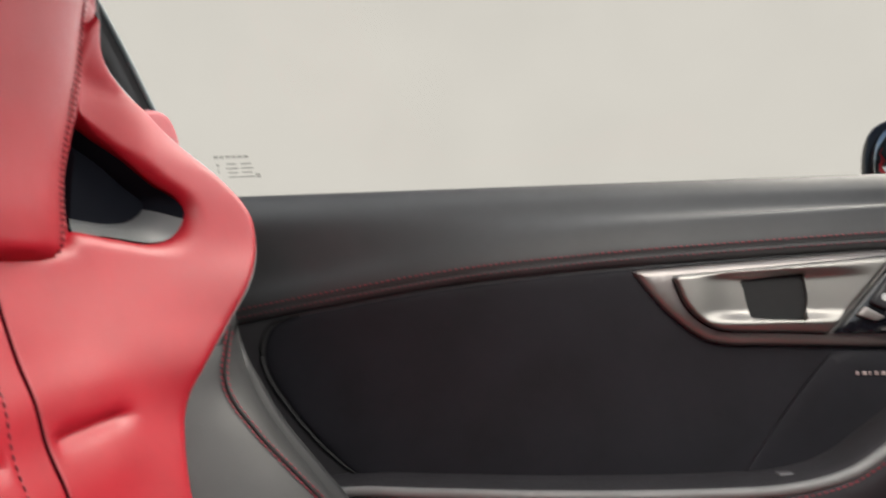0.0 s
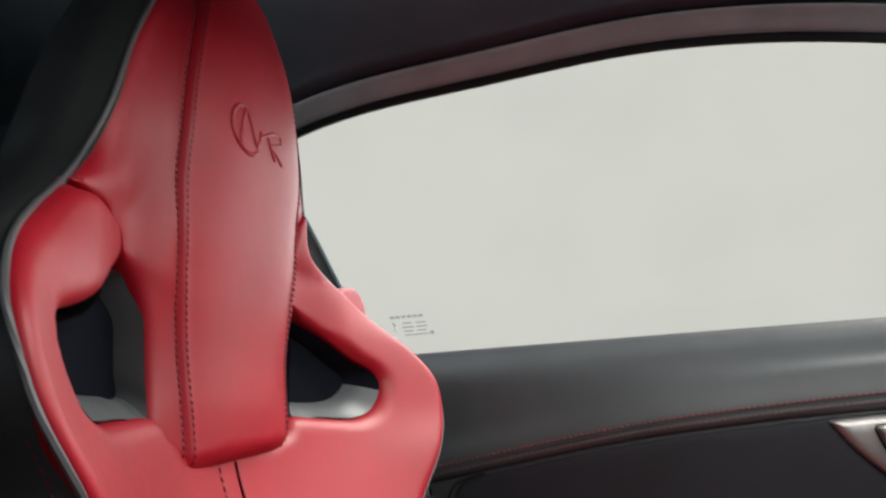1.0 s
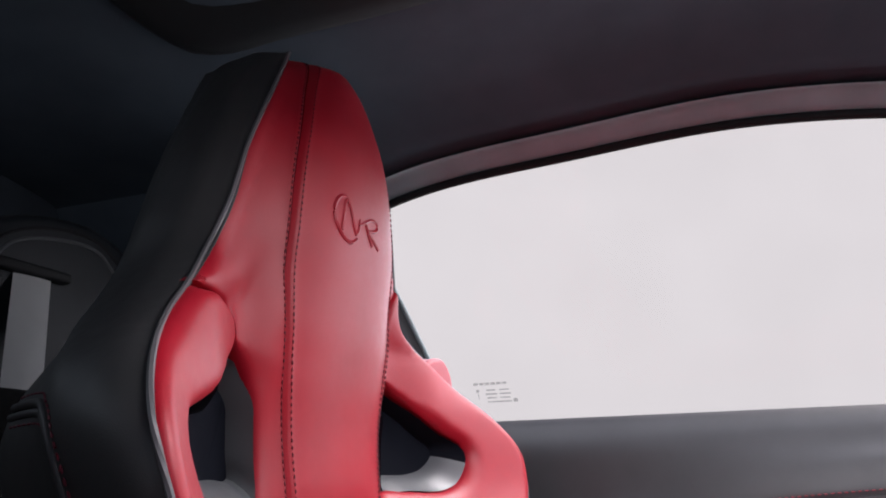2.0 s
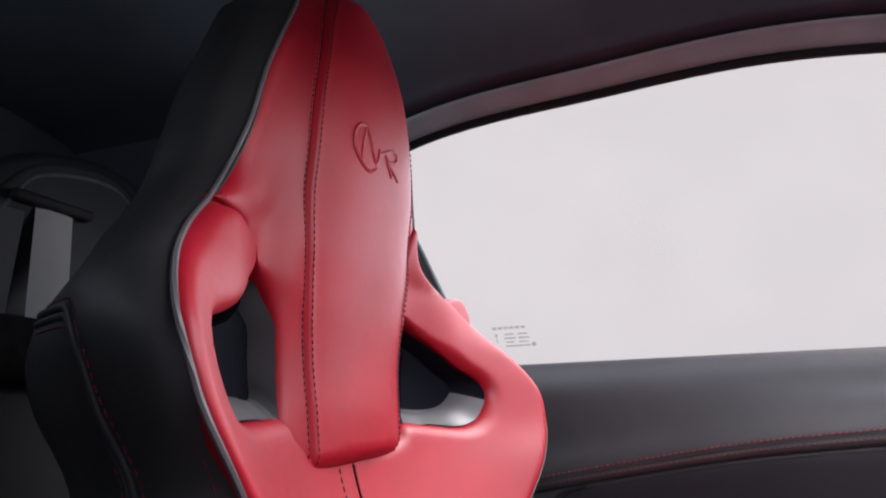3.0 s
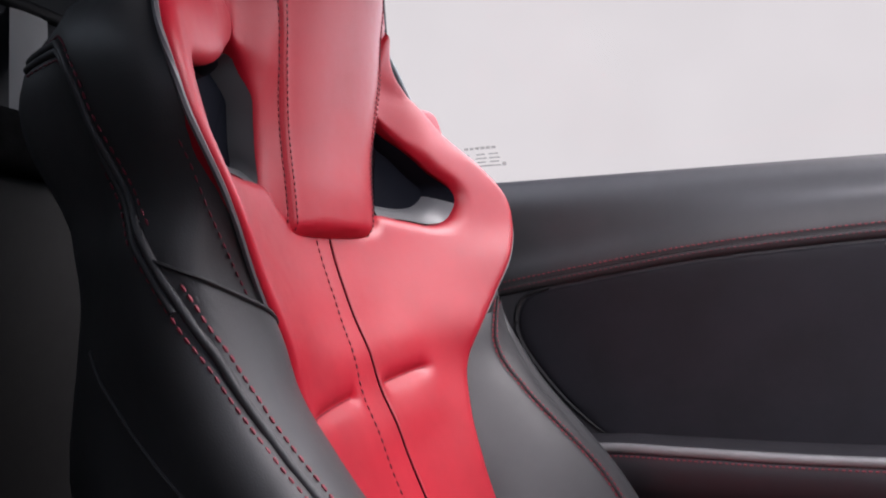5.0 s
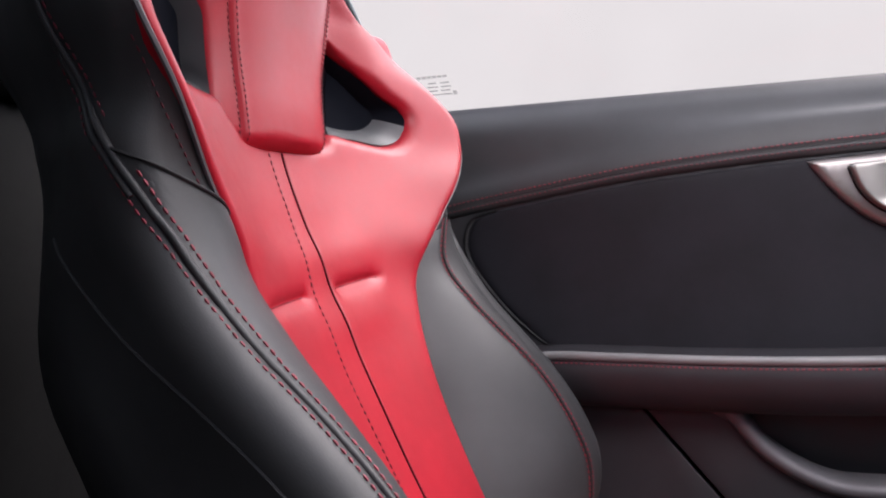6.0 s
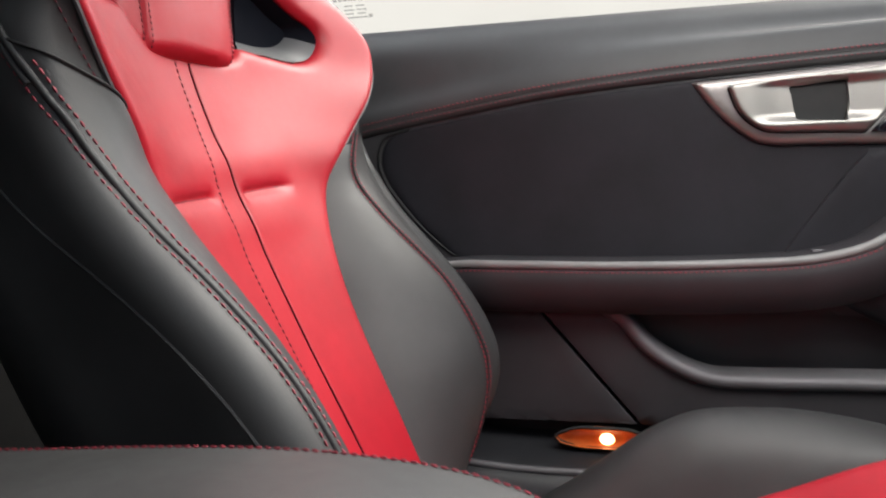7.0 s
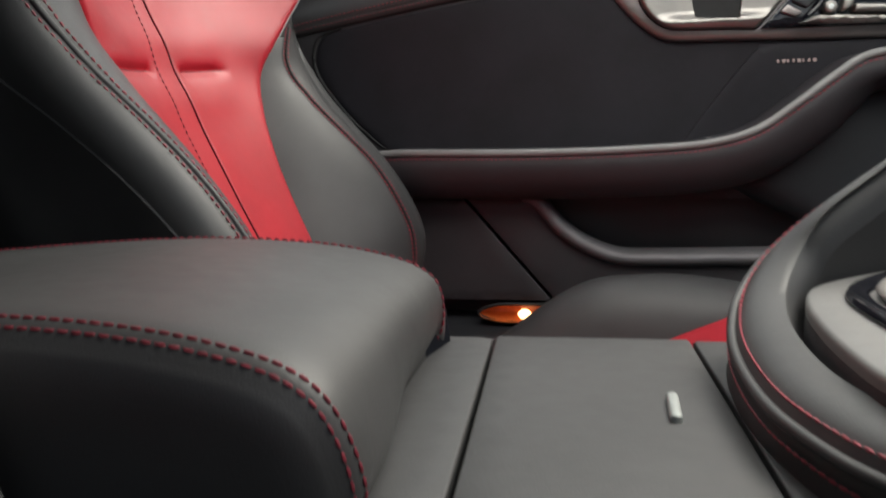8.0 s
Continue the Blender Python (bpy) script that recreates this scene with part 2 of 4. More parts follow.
    for i in range(len(rings) - 1):
        for j in range(k if closed else k - 1):
            a, b = i * k + j, i * k + (j + 1) % k
            faces.append((a, b, b + k, a + k))
    if caps:
        faces += [tuple(range(k)), tuple((len(rings) - 1) * k + j for j in reversed(range(k)))]
    return link_mesh(name, verts, faces, mat, parent, label)


def tube(name, path, radius, mat, parent=None, sides=8, label="", squash=1.0, up=(0, 0, 1)):
    """A round cord along a path; squash flattens it along up."""
    p = np.asarray(path, float)
    t = np.gradient(p, axis=0)
    t /= np.linalg.norm(t, axis=1)[:, None] + 1e-12
    rings = []
    ref = np.asarray(up, float)
    for i in range(len(p)):
        s = np.cross(t[i], ref)
        s /= np.linalg.norm(s) + 1e-12
        w = np.cross(s, t[i])
        rad = radius if np.isscalar(radius) else radius[i]
        rings.append([p[i] + rad * (math.cos(a) * s + squash * math.sin(a) * w) for a in np.linspace(0, 2 * math.pi, sides, endpoint=False)])
    return loft(name, rings, mat, parent, closed=True, caps=True, label=label)


def stitches(name, path, mat, parent, length=0.0045, gap=0.0022, r=0.0007, label="", slant=0.0, side=(0, 0, 1)):
    """A row of single stitches along a path."""
    p = np.asarray(path, float)
    run = np.r_[0, np.cumsum(np.linalg.norm(np.diff(p, axis=0), axis=1))]

    def at(s):
        return np.array([np.interp(s, run, p[:, j]) for j in range(3)])
    verts, faces = [], []
    s = gap
    while s + length < run[-1]:
        a, b = at(s), at(s + length)
        d = (b - a) / (np.linalg.norm(b - a) + 1e-12)
        e = np.cross(d, np.asarray(side, float))
        e /= np.linalg.norm(e) + 1e-12
        w = np.cross(d, e)
        a, b = a - e * slant, b + e * slant
        base = len(verts)
        for c, k in ((a, 0.35), (a + d * length * 0.25, 1.0), (b - d * length * 0.25, 1.0), (b, 0.35)):
            verts += [c + r * k * (math.cos(q) * e + math.sin(q) * w) for q in (0, 1.257, 2.513, 3.77, 5.027)]
        for i in range(3):
            faces += [(base + 5 * i + j, base + 5 * i + (j + 1) % 5, base + 5 * i + 5 + (j + 1) % 5, base + 5 * i + 5 + j) for j in range(5)]
        faces += [tuple(base + j for j in range(5)), tuple(base + 15 + j for j in reversed(range(5)))]
        s += length + gap
    return link_mesh(name, verts, faces, mat, parent, label)


def block(name, lo, hi, mat, parent=None, bevel=0.004, label=""):
    bm = bmesh.new()
    bmesh.ops.create_cube(bm, size=1.0)
    for v in bm.verts:
        v.co = Vector([lo[i] + (v.co[i] + 0.5) * (hi[i] - lo[i]) for i in range(3)])
    bmesh.ops.bevel(bm, geom=bm.edges[:], offset=bevel, segments=3, profile=0.5, affect="EDGES")
    bm.verts.index_update()
    verts, faces = [v.co.copy() for v in bm.verts], [[v.index for v in f.verts] for f in bm.faces]
    bm.free()
    return link_mesh(name, verts, faces, mat, parent, label)


def structure(ob, label, category):
    return tagged(ob, label, category, kind="structure")

# ---- seats ----
# across the seat: u, from its middle; up: z; the seat faces +x
SEAT_Y = 0.507
spine = smooth_of([0.28, 0.36, 0.45, 0.55, 0.62, 0.694, 0.76, 0.826, 0.90, 1.00, 1.10, 1.20, 1.25, 1.285],
                  [-0.10, -0.142, -0.185, -0.235, -0.268, -0.302, -0.328, -0.350, -0.357, -0.345, -0.333, -0.339, -0.356, -0.380])
half_width = smooth_of([0.28, 0.36, 0.43, 0.49, 0.55, 0.61, 0.66, 0.711, 0.739, 0.779, 0.821, 0.867, 0.909, 0.939, 0.972, 1.003, 1.028, 1.076, 1.129, 1.196, 1.24, 1.285],
                       [0.10, 0.105, 0.11, 0.118, 0.13, 0.143, 0.16, 0.185, 0.205, 0.243, 0.281, 0.312, 0.314, 0.292, 0.246, 0.203, 0.175, 0.152, 0.136, 0.104, 0.074, 0.02])
wing_ahead = smooth_of([0.28, 0.45, 0.61, 0.66, 0.711, 0.739, 0.779, 0.821, 0.867, 0.909, 0.939, 0.972, 1.003, 1.028, 1.076, 1.285],
                       [0.012, 0.014, 0.016, 0.022, 0.036, 0.055, 0.078, 0.100, 0.103, 0.091, 0.066, 0.028, 0.004, -0.010, -0.014, -0.016])
# the front edge of the seat's side: a stitched seam below, the piping above
seam_line_u = smooth_of([0.30, 0.38, 0.42, 0.458, 0.494, 0.527, 0.582, 0.638, 0.67, 0.70, 0.735, 0.77, 0.80, 0.83, 0.87], [0.225, 0.23, 0.236, 0.242, 0.246, 0.249, 0.252, 0.257, 0.263, 0.269, 0.279, 0.287, 0.292, 0.298, 0.313])


def edge_u(z):
    k = np.clip((np.asarray(z, float) - 0.790) / 0.070, 0, 1)
    k = k * k * (3 - 2 * k)
    return (1 - k) * seam_line_u(z) + k * half_width(z)


edge_x = smooth_of([0.30, 0.38, 0.42, 0.458, 0.494, 0.527, 0.582, 0.638, 0.67, 0.70, 0.735, 0.77, 0.80, 0.83, 0.867, 0.909, 0.939, 0.972, 1.003, 1.028, 1.076, 1.129, 1.196, 1.24, 1.27],
                   [-0.17, -0.118, -0.100, -0.091, -0.093, -0.106, -0.140, -0.189, -0.219, -0.242, -0.262, -0.273, -0.276, -0.271, -0.264, -0.278, -0.299, -0.331, -0.352, -0.365, -0.362, -0.359, -0.358, -0.366, -0.385])


# the bolster's seam, seen along the side
seam_x = smooth_of([0.33, 0.638, 0.70, 0.735, 0.76, 0.78, 0.80, 0.82, 0.84, 0.87, 0.90], [-0.15, -0.189, -0.243, -0.264, -0.278, -0.290, -0.302, -0.313, -0.323, -0.334, -0.340])


def ease(v):
    k = np.clip(v, 0, 1)
    return k * k * (3 - 2 * k)


def arm_root(u, z):
    a = np.abs(u)
    return 0.020 * ease((np.minimum(0.205, half_width(z)) - a) / 0.08) * ease((a - 0.096) / 0.035) * ease((z - 0.925) / 0.03) * ease((1.075 - z) / 0.075)


def face_x(u, z):
    """The seat back's front surface; the shoulder arms start well behind the headrest's front."""
    return spine(z) + wing_ahead(z) * (np.abs(u) / half_width(z)) ** 2.2 - arm_root(u, z)


def two_sides(far, near):
    """A closed outline from two different halves, both given with u >= 0."""
    return np.array(list(far) + [(-u, z) for u, z in reversed(list(near)) if abs(u) > 1e-6])


def side_ring(z):
    """Half of the shell's section at z, from the front edge round the side to the back's middle."""
    w, x = float(edge_u(z)), float(edge_x(z))
    f = float(spine(z))
    low = max(0.0, min(1.0, (0.80 - z) / 0.18))
    low = low * low * (3 - 2 * low)
    high = max(0.0, min(1.0, (z - 0.97) / 0.10))
    slim = 0.45 * (1 - low) * (1 - high)
    hump = float(ease((z - 0.80) / 0.10) * ease((1.06 - z) / 0.09))
    deep = 0.062 + 0.010 * high + 0.050 * low + 0.012 * hump
    out = 0.004 + 0.006 * high + 0.024 * low
    back = f - 0.080 - 0.065 * low - 0.022 * high - 0.012 * hump
    pts = [(w, x), (w + 0.003 + 0.016 * low, x - 0.009 + 0.005 * low), (w + out * 1.15, x - 0.028), (w + out - 0.010 * slim, x - 0.042 - 0.02 * low), (w + out * 0.5 * (1 + low * 0.6) - 0.028 * slim, x - deep)]
    pts += [(w * (1 - 0.16 * slim - 0.04 * high) + out * 0.7 * low, (1 - low) * (x - deep - 0.014) + low * min(x - deep - 0.03, f - 0.07))]
    pts += [(w * (0.90 - 0.2 * slim), min(back + 0.014, pts[-1][1] - 0.014)), (w * 0.4, min(back - 0.006, pts[-1][1] - 0.02)), (0.0, min(back - 0.012, pts[-1][1] - 0.024))]
    return spline(pts, count=26)


def side_point(z, back, sign, lift=0.0012):
    """A point of the shell's side, that far behind its front edge."""
    ring = side_ring(z)
    run = np.r_[0, np.cumsum(np.linalg.norm(np.diff(ring, axis=0), axis=1))]
    u, x = np.interp(back, run, ring[:, 0]), np.interp(back, run, ring[:, 1])
    du, dx = np.interp(back + 0.002, run, ring[:, 0]) - u, np.interp(back + 0.002, run, ring[:, 1]) - x
    n = math.hypot(du, dx) + 1e-9
    return (x + lift * du / n, sign * (u - lift * dx / n), z)


def make_cushion(seat, mid=0.0):
    """The part that one sits on: a red panel between two black bolsters."""
    sit = smooth_of([-0.20, -0.10, 0.0, 0.12, 0.22, 0.33, 0.42, 0.48], [0.30, 0.285, 0.288, 0.312, 0.348, 0.391, 0.408, 0.395])

    def at_sit(x, u, h):
        return (x, u + mid, float(sit(x)) + h + 0.026 * (abs(u) / 0.16) ** 2.5)
    pad = np.concatenate([[(x, 0.150) for x in np.linspace(-0.20, 0.46, 60)], [(0.475, u) for u in np.linspace(0.14, -0.14, 24)], [(x, -0.150) for x in np.linspace(0.46, -0.20, 60)], [(-0.20, u) for u in np.linspace(-0.14, 0.14, 24)]])

    def quilting(x, u):
        return -0.004 * np.exp(-((np.abs(u) - 0.055) / 0.003) ** 2)
    cushion("cushion_panel", pad, at_sit, RED, seat, 0.010, 0.012, 0.06, "red leather seat cushion panel", relief=quilting)
    crest = smooth_of([-0.22, -0.12, -0.05, 0.0, 0.05, 0.09, 0.13, 0.21, 0.29, 0.36, 0.43, 0.50], [0.27, 0.29, 0.305, 0.335, 0.372, 0.402, 0.424, 0.437, 0.434, 0.422, 0.402, 0.36])
    for sign in (-1, 1):
        ring = []
        for x in np.linspace(-0.22, 0.495, 60):
            c, s0 = float(crest(x)), float(sit(x)) + 0.022
            pts = [(0.136, s0 - 0.03), (0.147, s0), (0.168, s0 + (c - s0) * 0.62), (0.205, c - 0.001), (0.238, c - 0.004), (0.265, c - 0.030), (0.275, c - 0.09), (0.268, 0.20)]
            if c < s0 + 0.004:
                pts = [(0.136, s0 - 0.03), (0.147, s0 - 0.004), (0.17, s0 - 0.002), (0.205, s0 - 0.004), (0.238, s0 - 0.012), (0.262, s0 - 0.04), (0.272, s0 - 0.09), (0.268, 0.18)]
            ring.append([(x, mid + sign * u, z) for u, z in spline(pts, count=24)])
        loft("cushion_bolster", ring, BLACK, seat, label="black leather cushion bolster")
        for j in (13, 15):
            stitches("stitching", [(r[j][0], r[j][1], r[j][2] + 0.0007) for r in ring[12:56]], DIM_THREAD, seat, 0.0042, 0.0024, 0.0007)


def make_seat(name, label):
    seat = thing(name, label, "car seat", "front seats")

    def at_face(u, z, h):
        return (float(face_x(u, z)) + h, u, z)

    # shell: black sides and back
    rings = []
    for z in np.r_[np.linspace(0.30, 0.70, 22), np.linspace(0.708, 0.82, 26), np.linspace(0.83, 1.245, 42), 1.258, 1.268]:
        half = side_ring(z)
        red = (float(half_width(z)) - 0.003, float(face_x(half_width(z), z)) - 0.010)
        inner = np.array([(red[0] - 0.008, red[1] - 0.010), (half[0, 0] * 0.72, min(float(face_x(half[0, 0] * 0.72, z)) - 0.062, float(spine(z)) - 0.066))])
        half = np.concatenate([np.linspace(red, half[0], 5)[:-1], half])
        loop = [(x, u, z) for u, x in half] + [(x, -u, z) for u, x in half[-2::-1]]
        loop += [(x, -u, z) for u, x in inner] + [(x, u, z) for u, x in inner[::-1]]
        rings.append(loop)
    shell = loft("shell", rings, BLACK, seat, closed=True, caps=True, label="black leather seat side and back")
    for e in shell.data.edges:
        e.use_edge_sharp = False

    # red shoulder and lumbar panel
    half = [(0.0, 0.842), (0.06, 0.842), (0.092, 0.849), (0.104, 0.860), (0.15, 0.8595), (0.200, 0.858), (0.226, 0.868), (0.243, 0.894),
            (0.238, 0.906), (0.207, 0.921), (0.180, 0.937), (0.160, 0.951), (0.146, 0.960), (0.136, 0.969), (0.1325, 0.978), (0.1345, 0.987), (0.142, 0.9945), (0.164, 1.0000), (0.204, 1.0000)]
    inner = np.concatenate([spline(half[:3], 0.008), spline(half[2:15], 0.006)[1:], spline(half[14:], 0.006)[1:]])
    zz = np.r_[np.linspace(0.995, 0.78, 44), np.linspace(0.77, 0.32, 50)]
    outer = np.stack([half_width(zz) - np.where(zz < 0.77, 0.0, 0.0), zz], 1)
    wide = np.interp(inner[:, 1], [0.858, 0.868, 0.896, 0.910, 0.926, 0.940], [0.0, 0.010, 0.019, 0.017, 0.006, 0.0]) * ease((inner[:, 0] - 0.17) / 0.05)
    inner = inner + np.stack([wide, wide * 0.12], 1)
    near_half = np.concatenate([inner, outer, [(0.0, 0.32)]])
    root = [p for p in half[:13]] + [(0.1250, 0.978), (0.1215, 0.995), (0.1205, 1.015), (0.1210, 1.035), (0.124, 1.053), (0.135, 1.064)]
    zf = np.linspace(1.067, 1.0, 14)
    far_half = np.concatenate([spline(root[:3], 0.008), spline(root[2:], 0.006)[1:], np.stack([half_width(zf) - 0.020 * ease((zf - 0.995) / 0.03), zf], 1), outer, [(0.0, 0.32)]])

    def crease_z(u):
        return 0.694 + np.where(np.asarray(u) > 0, 0.10, 0.06) * u

    def chest(u, z):
        crease = -0.006 * np.exp(-((z - crease_z(u)) / 0.006) ** 2) * np.clip((np.where(u > 0, 0.118, 0.165) - np.abs(u)) / 0.03, 0, 1) * np.clip((np.where(u > 0, u - 0.010, -u - 0.046)) / 0.01, 0, 1)
        roll = 0.0035 * np.exp(-((z - 0.031 - crease_z(u)) / 0.022) ** 2) * np.clip((0.13 - np.abs(u)) / 0.05, 0, 1)
        roll += 0.0025 * np.exp(-((z + 0.029 - crease_z(u)) / 0.022) ** 2) * np.clip((0.12 - np.abs(u)) / 0.05, 0, 1)
        groove = -0.0026 * np.exp(-(u / 0.0018) ** 2) - 0.0004 * np.exp(-((u - dash_u(z)) / 0.0022) ** 2)
        return crease + roll + groove
    panel_edge = two_sides(far_half, near_half)
    dash_u = smooth_of([0.32, 0.55, 0.63, 0.70, 0.767, 0.826, 0.85], [-0.030, -0.038, -0.042, -0.038, -0.027, -0.027, -0.027])
    zl = np.linspace(0.34, 0.84, 30)
    crease_line = [(u, float(crease_z(u))) for u in np.linspace(-0.16, 0.12, 36)]

    def panel_r(q):
        deep = np.where(q[:, 0] > 0, 0.0118, 0.0085)
        seam_gap = np.clip((q[:, 1] - 0.958) / 0.012, 0, 1) * np.clip((np.minimum(0.225, half_width(q[:, 1]) - 0.012) - np.abs(q[:, 0])) / 0.015, 0, 1)
        tip = ease((q[:, 1] - 0.938) / 0.015) * ease((0.185 - np.abs(q[:, 0])) / 0.02) * (1 - seam_gap)
        return 0.013 - 0.007 * tip + 0.004 * ease((q[:, 1] - 0.99) / 0.02) - deep * seam_gap
    cushion("back_panel", panel_edge, at_face, RED, seat, 0.0075, panel_r, 0.006, "red leather shoulder and lumbar panel", relief=chest,
            lines=([(0.0, z) for z in zl], [(float(dash_u(z)), z) for z in zl], [p for p in crease_line if p[0] < -0.05], [p for p in crease_line if p[0] > 0.012]))

    # headrest with its tongue, over the panel
    half = [(0.0, 0.8215), (0.045, 0.8215), (0.075, 0.8225), (0.0885, 0.828), (0.101, 0.841), (0.106, 0.856), (0.1045, 0.885), (0.106, 0.915), (0.111, 0.940), (0.119, 0.961), (0.1300, 0.977),
            (0.1325, 0.988), (0.1410, 0.9970), (0.1635, 1.0028), (0.205, 1.0030)]
    first = spline(half[:11], 0.006)
    second = spline(half[10:], 0.006)[1:]
    zz = np.linspace(1.012, 1.235, 40)
    outer = np.stack([half_width(zz), zz], 1)
    top = spline([(float(half_width(1.235)), 1.235), (0.062, 1.250), (0.040, 1.262), (0.018, 1.268), (0.0, 1.269)], 0.006)[1:]
    far_root = spline(half[:10] + [(0.1195, 0.978), (0.1180, 0.995), (0.1172, 1.015), (0.1182, 1.035), (0.1255, 1.056), (0.1455, 1.0695)], 0.006)
    zf = np.linspace(1.073, 1.235, 30)
    head_edge = two_sides(np.concatenate([far_root, np.stack([half_width(zf), zf], 1), top]), np.concatenate([first, second, outer, top]))
    head_edge[:, 1] += 0.07 * head_edge[:, 0] * np.clip((0.875 - head_edge[:, 1]) / 0.03, 0, 1)
    seam_u = smooth_of([0.82, 0.84, 0.87, 0.91, 0.96, 1.014, 1.07, 1.15, 1.21, 1.25, 1.27], [0.077, 0.0775, 0.079, 0.082, 0.088, 0.094, 0.096, 0.086, 0.064, 0.038, 0.02])

    def head(u, z):
        low = np.clip((0.97 - z) / 0.10, 0, 1)
        d = np.abs(u) - seam_u(z)
        seam = -0.0036 * np.exp(-(d / 0.0017) ** 2) + 0.0012 * np.exp(-((np.abs(d) - 0.0046) / 0.0020) ** 2)
        slope = np.clip(d, 0, 0.06)
        shoulders = -0.50 * slope * (1 - 0.45 * slope / 0.06) * (1 - 0.75 * ease((z - 0.935) / 0.035) * ease((1.08 - z) / 0.08))
        crown = 0.013 * (1 - np.clip(np.abs(u) / seam_u(z), 0, 1) ** 3.2)
        return 0.005 * low * (1 - np.clip((0.872 - z) / 0.055, 0, 1) ** 2) + shoulders + seam + crown
    zl = np.linspace(0.825, 1.26, 60)

    def head_r(q):
        flare = np.clip((q[:, 1] - 0.966) / 0.01, 0, 1) * np.clip((np.where(q[:, 0] > 0, 1.072, 1.012) - q[:, 1]) / 0.008, 0, 1) * np.clip((np.abs(q[:, 0]) - 0.110) / 0.010, 0, 1)
        flare = flare * np.where(q[:, 0] > 0, 1.24, 1.0)
        return 0.019 - 0.008 * np.clip((q[:, 1] - 0.93) / 0.03, 0, 1) * np.clip((np.where(q[:, 0] > 0, 1.06, 1.0) - q[:, 1]) / 0.01, 0, 1) - 0.0078 * flare
    cushion("headrest", head_edge, at_face, RED, seat, 0.0065, head_r, 0.025, "red leather headrest with double seam", relief=head,
            lines=[[(s * float(seam_u(z)), z) for z in zl] for s in (-1, 1)], line_width=0.0065)

    # double seams of the headrest: rows of stitches either side of the groove
    for sign in (-1, 1):
        for off in (-0.0046, 0.0046):
            row = [(sign * (float(seam_u(z)) + off), z) for z in np.linspace(0.826, 1.258, 90)]
            stitches("stitching", on_cushion(head_edge, row, at_face, head_r, head, 0.0004), DARK_THREAD, seat, 0.0034, 0.0020, 0.0007, side=(1, 0, 0))
        row = [(sign * float(seam_u(z)), z) for z in np.linspace(0.824, 1.262, 90)]
        tube("seam", on_cushion(head_edge, row, at_face, head_r, head, 0.0), 0.0012, SEAM, seat, 6)
    # two seams down the middle
    zz = np.linspace(0.826, 0.40, 90)
    row = [(float(dash_u(z)), z) for z in zz]
    stitches("stitching", on_cushion(panel_edge, row, at_face, 0.013, chest, 0.0004), DARK_THREAD, seat, 0.0046, 0.0026, 0.0010, side=(1, 0, 0))
    tube("seam", on_cushion(panel_edge, [(0.0, z) for z in zz], at_face, 0.013, chest, 0.0018), 0.0014, SEAM, seat, 6)
    # crease stitches
    for a, b in ((0.014, 0.105), (-0.150, -0.055)):
        row = [(u, float(crease_z(u))) for u in np.linspace(a, b, 30)]
        stitches("stitching", on_cushion(panel_edge, row, at_face, 0.013, chest, 0.0002), DARK_THREAD, seat, 0.0028, 0.0016, 0.0006, side=(1, 0, 0))

    # embossed mark on the headrest, drawn as plain shapes
    def on_head(line):
        return on_cushion(head_edge, line, at_face, head_r, head, -0.0006)
    oval = spline([(-0.038, 1.112), (-0.047, 1.1105), (-0.054, 1.102), (-0.0545, 1.091), (-0.049, 1.0825), (-0.039, 1.0755), (-0.027, 1.0735), (-0.018, 1.0785)], 0.002)
    tube("emboss", on_head(oval), 0.0022, RED, seat, 6)
    for stroke in ([(-0.038, 1.111), (-0.041, 1.101), (-0.0425, 1.090), (-0.043, 1.081)], [(-0.038, 1.112), (-0.031, 1.102), (-0.025, 1.090), (-0.0195, 1.083), (-0.0155, 1.090), (-0.0145, 1.098)],
                   [(-0.0165, 1.092), (-0.004, 1.0985), (0.009, 1.1045), (0.020, 1.104), (0.021, 1.099), (0.014, 1.0945), (0.0, 1.091), (0.012, 1.087), (0.026, 1.0805)], [(-0.003, 1.097), (0.004, 1.088), (0.012, 1.080)]):
        tube("emboss", on_head(spline(stroke, 0.0015)), 0.0020, RED, seat, 6)

    # grey liners of the two openings: funnels that narrow backwards, and the hollow behind, black for its shade
    for sign in (-1, 1):
        rim = np.array([(0.110, 0.861), (0.15, 0.8605), (0.200, 0.8595), (0.225, 0.869), (0.242, 0.894), (0.236, 0.905), (0.205, 0.918), (0.175, 0.935), (0.140, 0.958), (0.124, 0.962), (0.114, 0.925), (0.110, 0.885)])
        throat = np.array([(0.110, 0.877), (0.138, 0.8765), (0.180, 0.8765), (0.203, 0.882), (0.220, 0.896), (0.219, 0.904), (0.199, 0.916), (0.172, 0.933), (0.139, 0.956), (0.125, 0.960), (0.115, 0.925), (0.112, 0.893)])
        if sign < 0:
            rim[2:6] += ((0.006, 0.0), (0.012, 0.0), (0.019, 0.002), (0.016, 0.004))
            throat[2:6] += ((0.006, 0.0), (0.012, 0.0), (0.019, 0.002), (0.016, 0.004))
        ring = []
        for depth, k in ((0.010, 0.0), (0.013, 0.15), (0.019, 0.5), (0.027, 0.85), (0.034, 1.0), (0.056, 1.0)):
            ring.append([(float(face_x(u, z)) - depth, sign * u, z) for u, z in spline(rim + (throat - rim) * k, closed=True, count=73)])
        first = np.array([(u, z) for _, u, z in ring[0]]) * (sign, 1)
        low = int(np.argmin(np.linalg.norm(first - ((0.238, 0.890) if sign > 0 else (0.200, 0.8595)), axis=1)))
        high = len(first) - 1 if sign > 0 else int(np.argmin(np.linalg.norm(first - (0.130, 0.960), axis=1)))
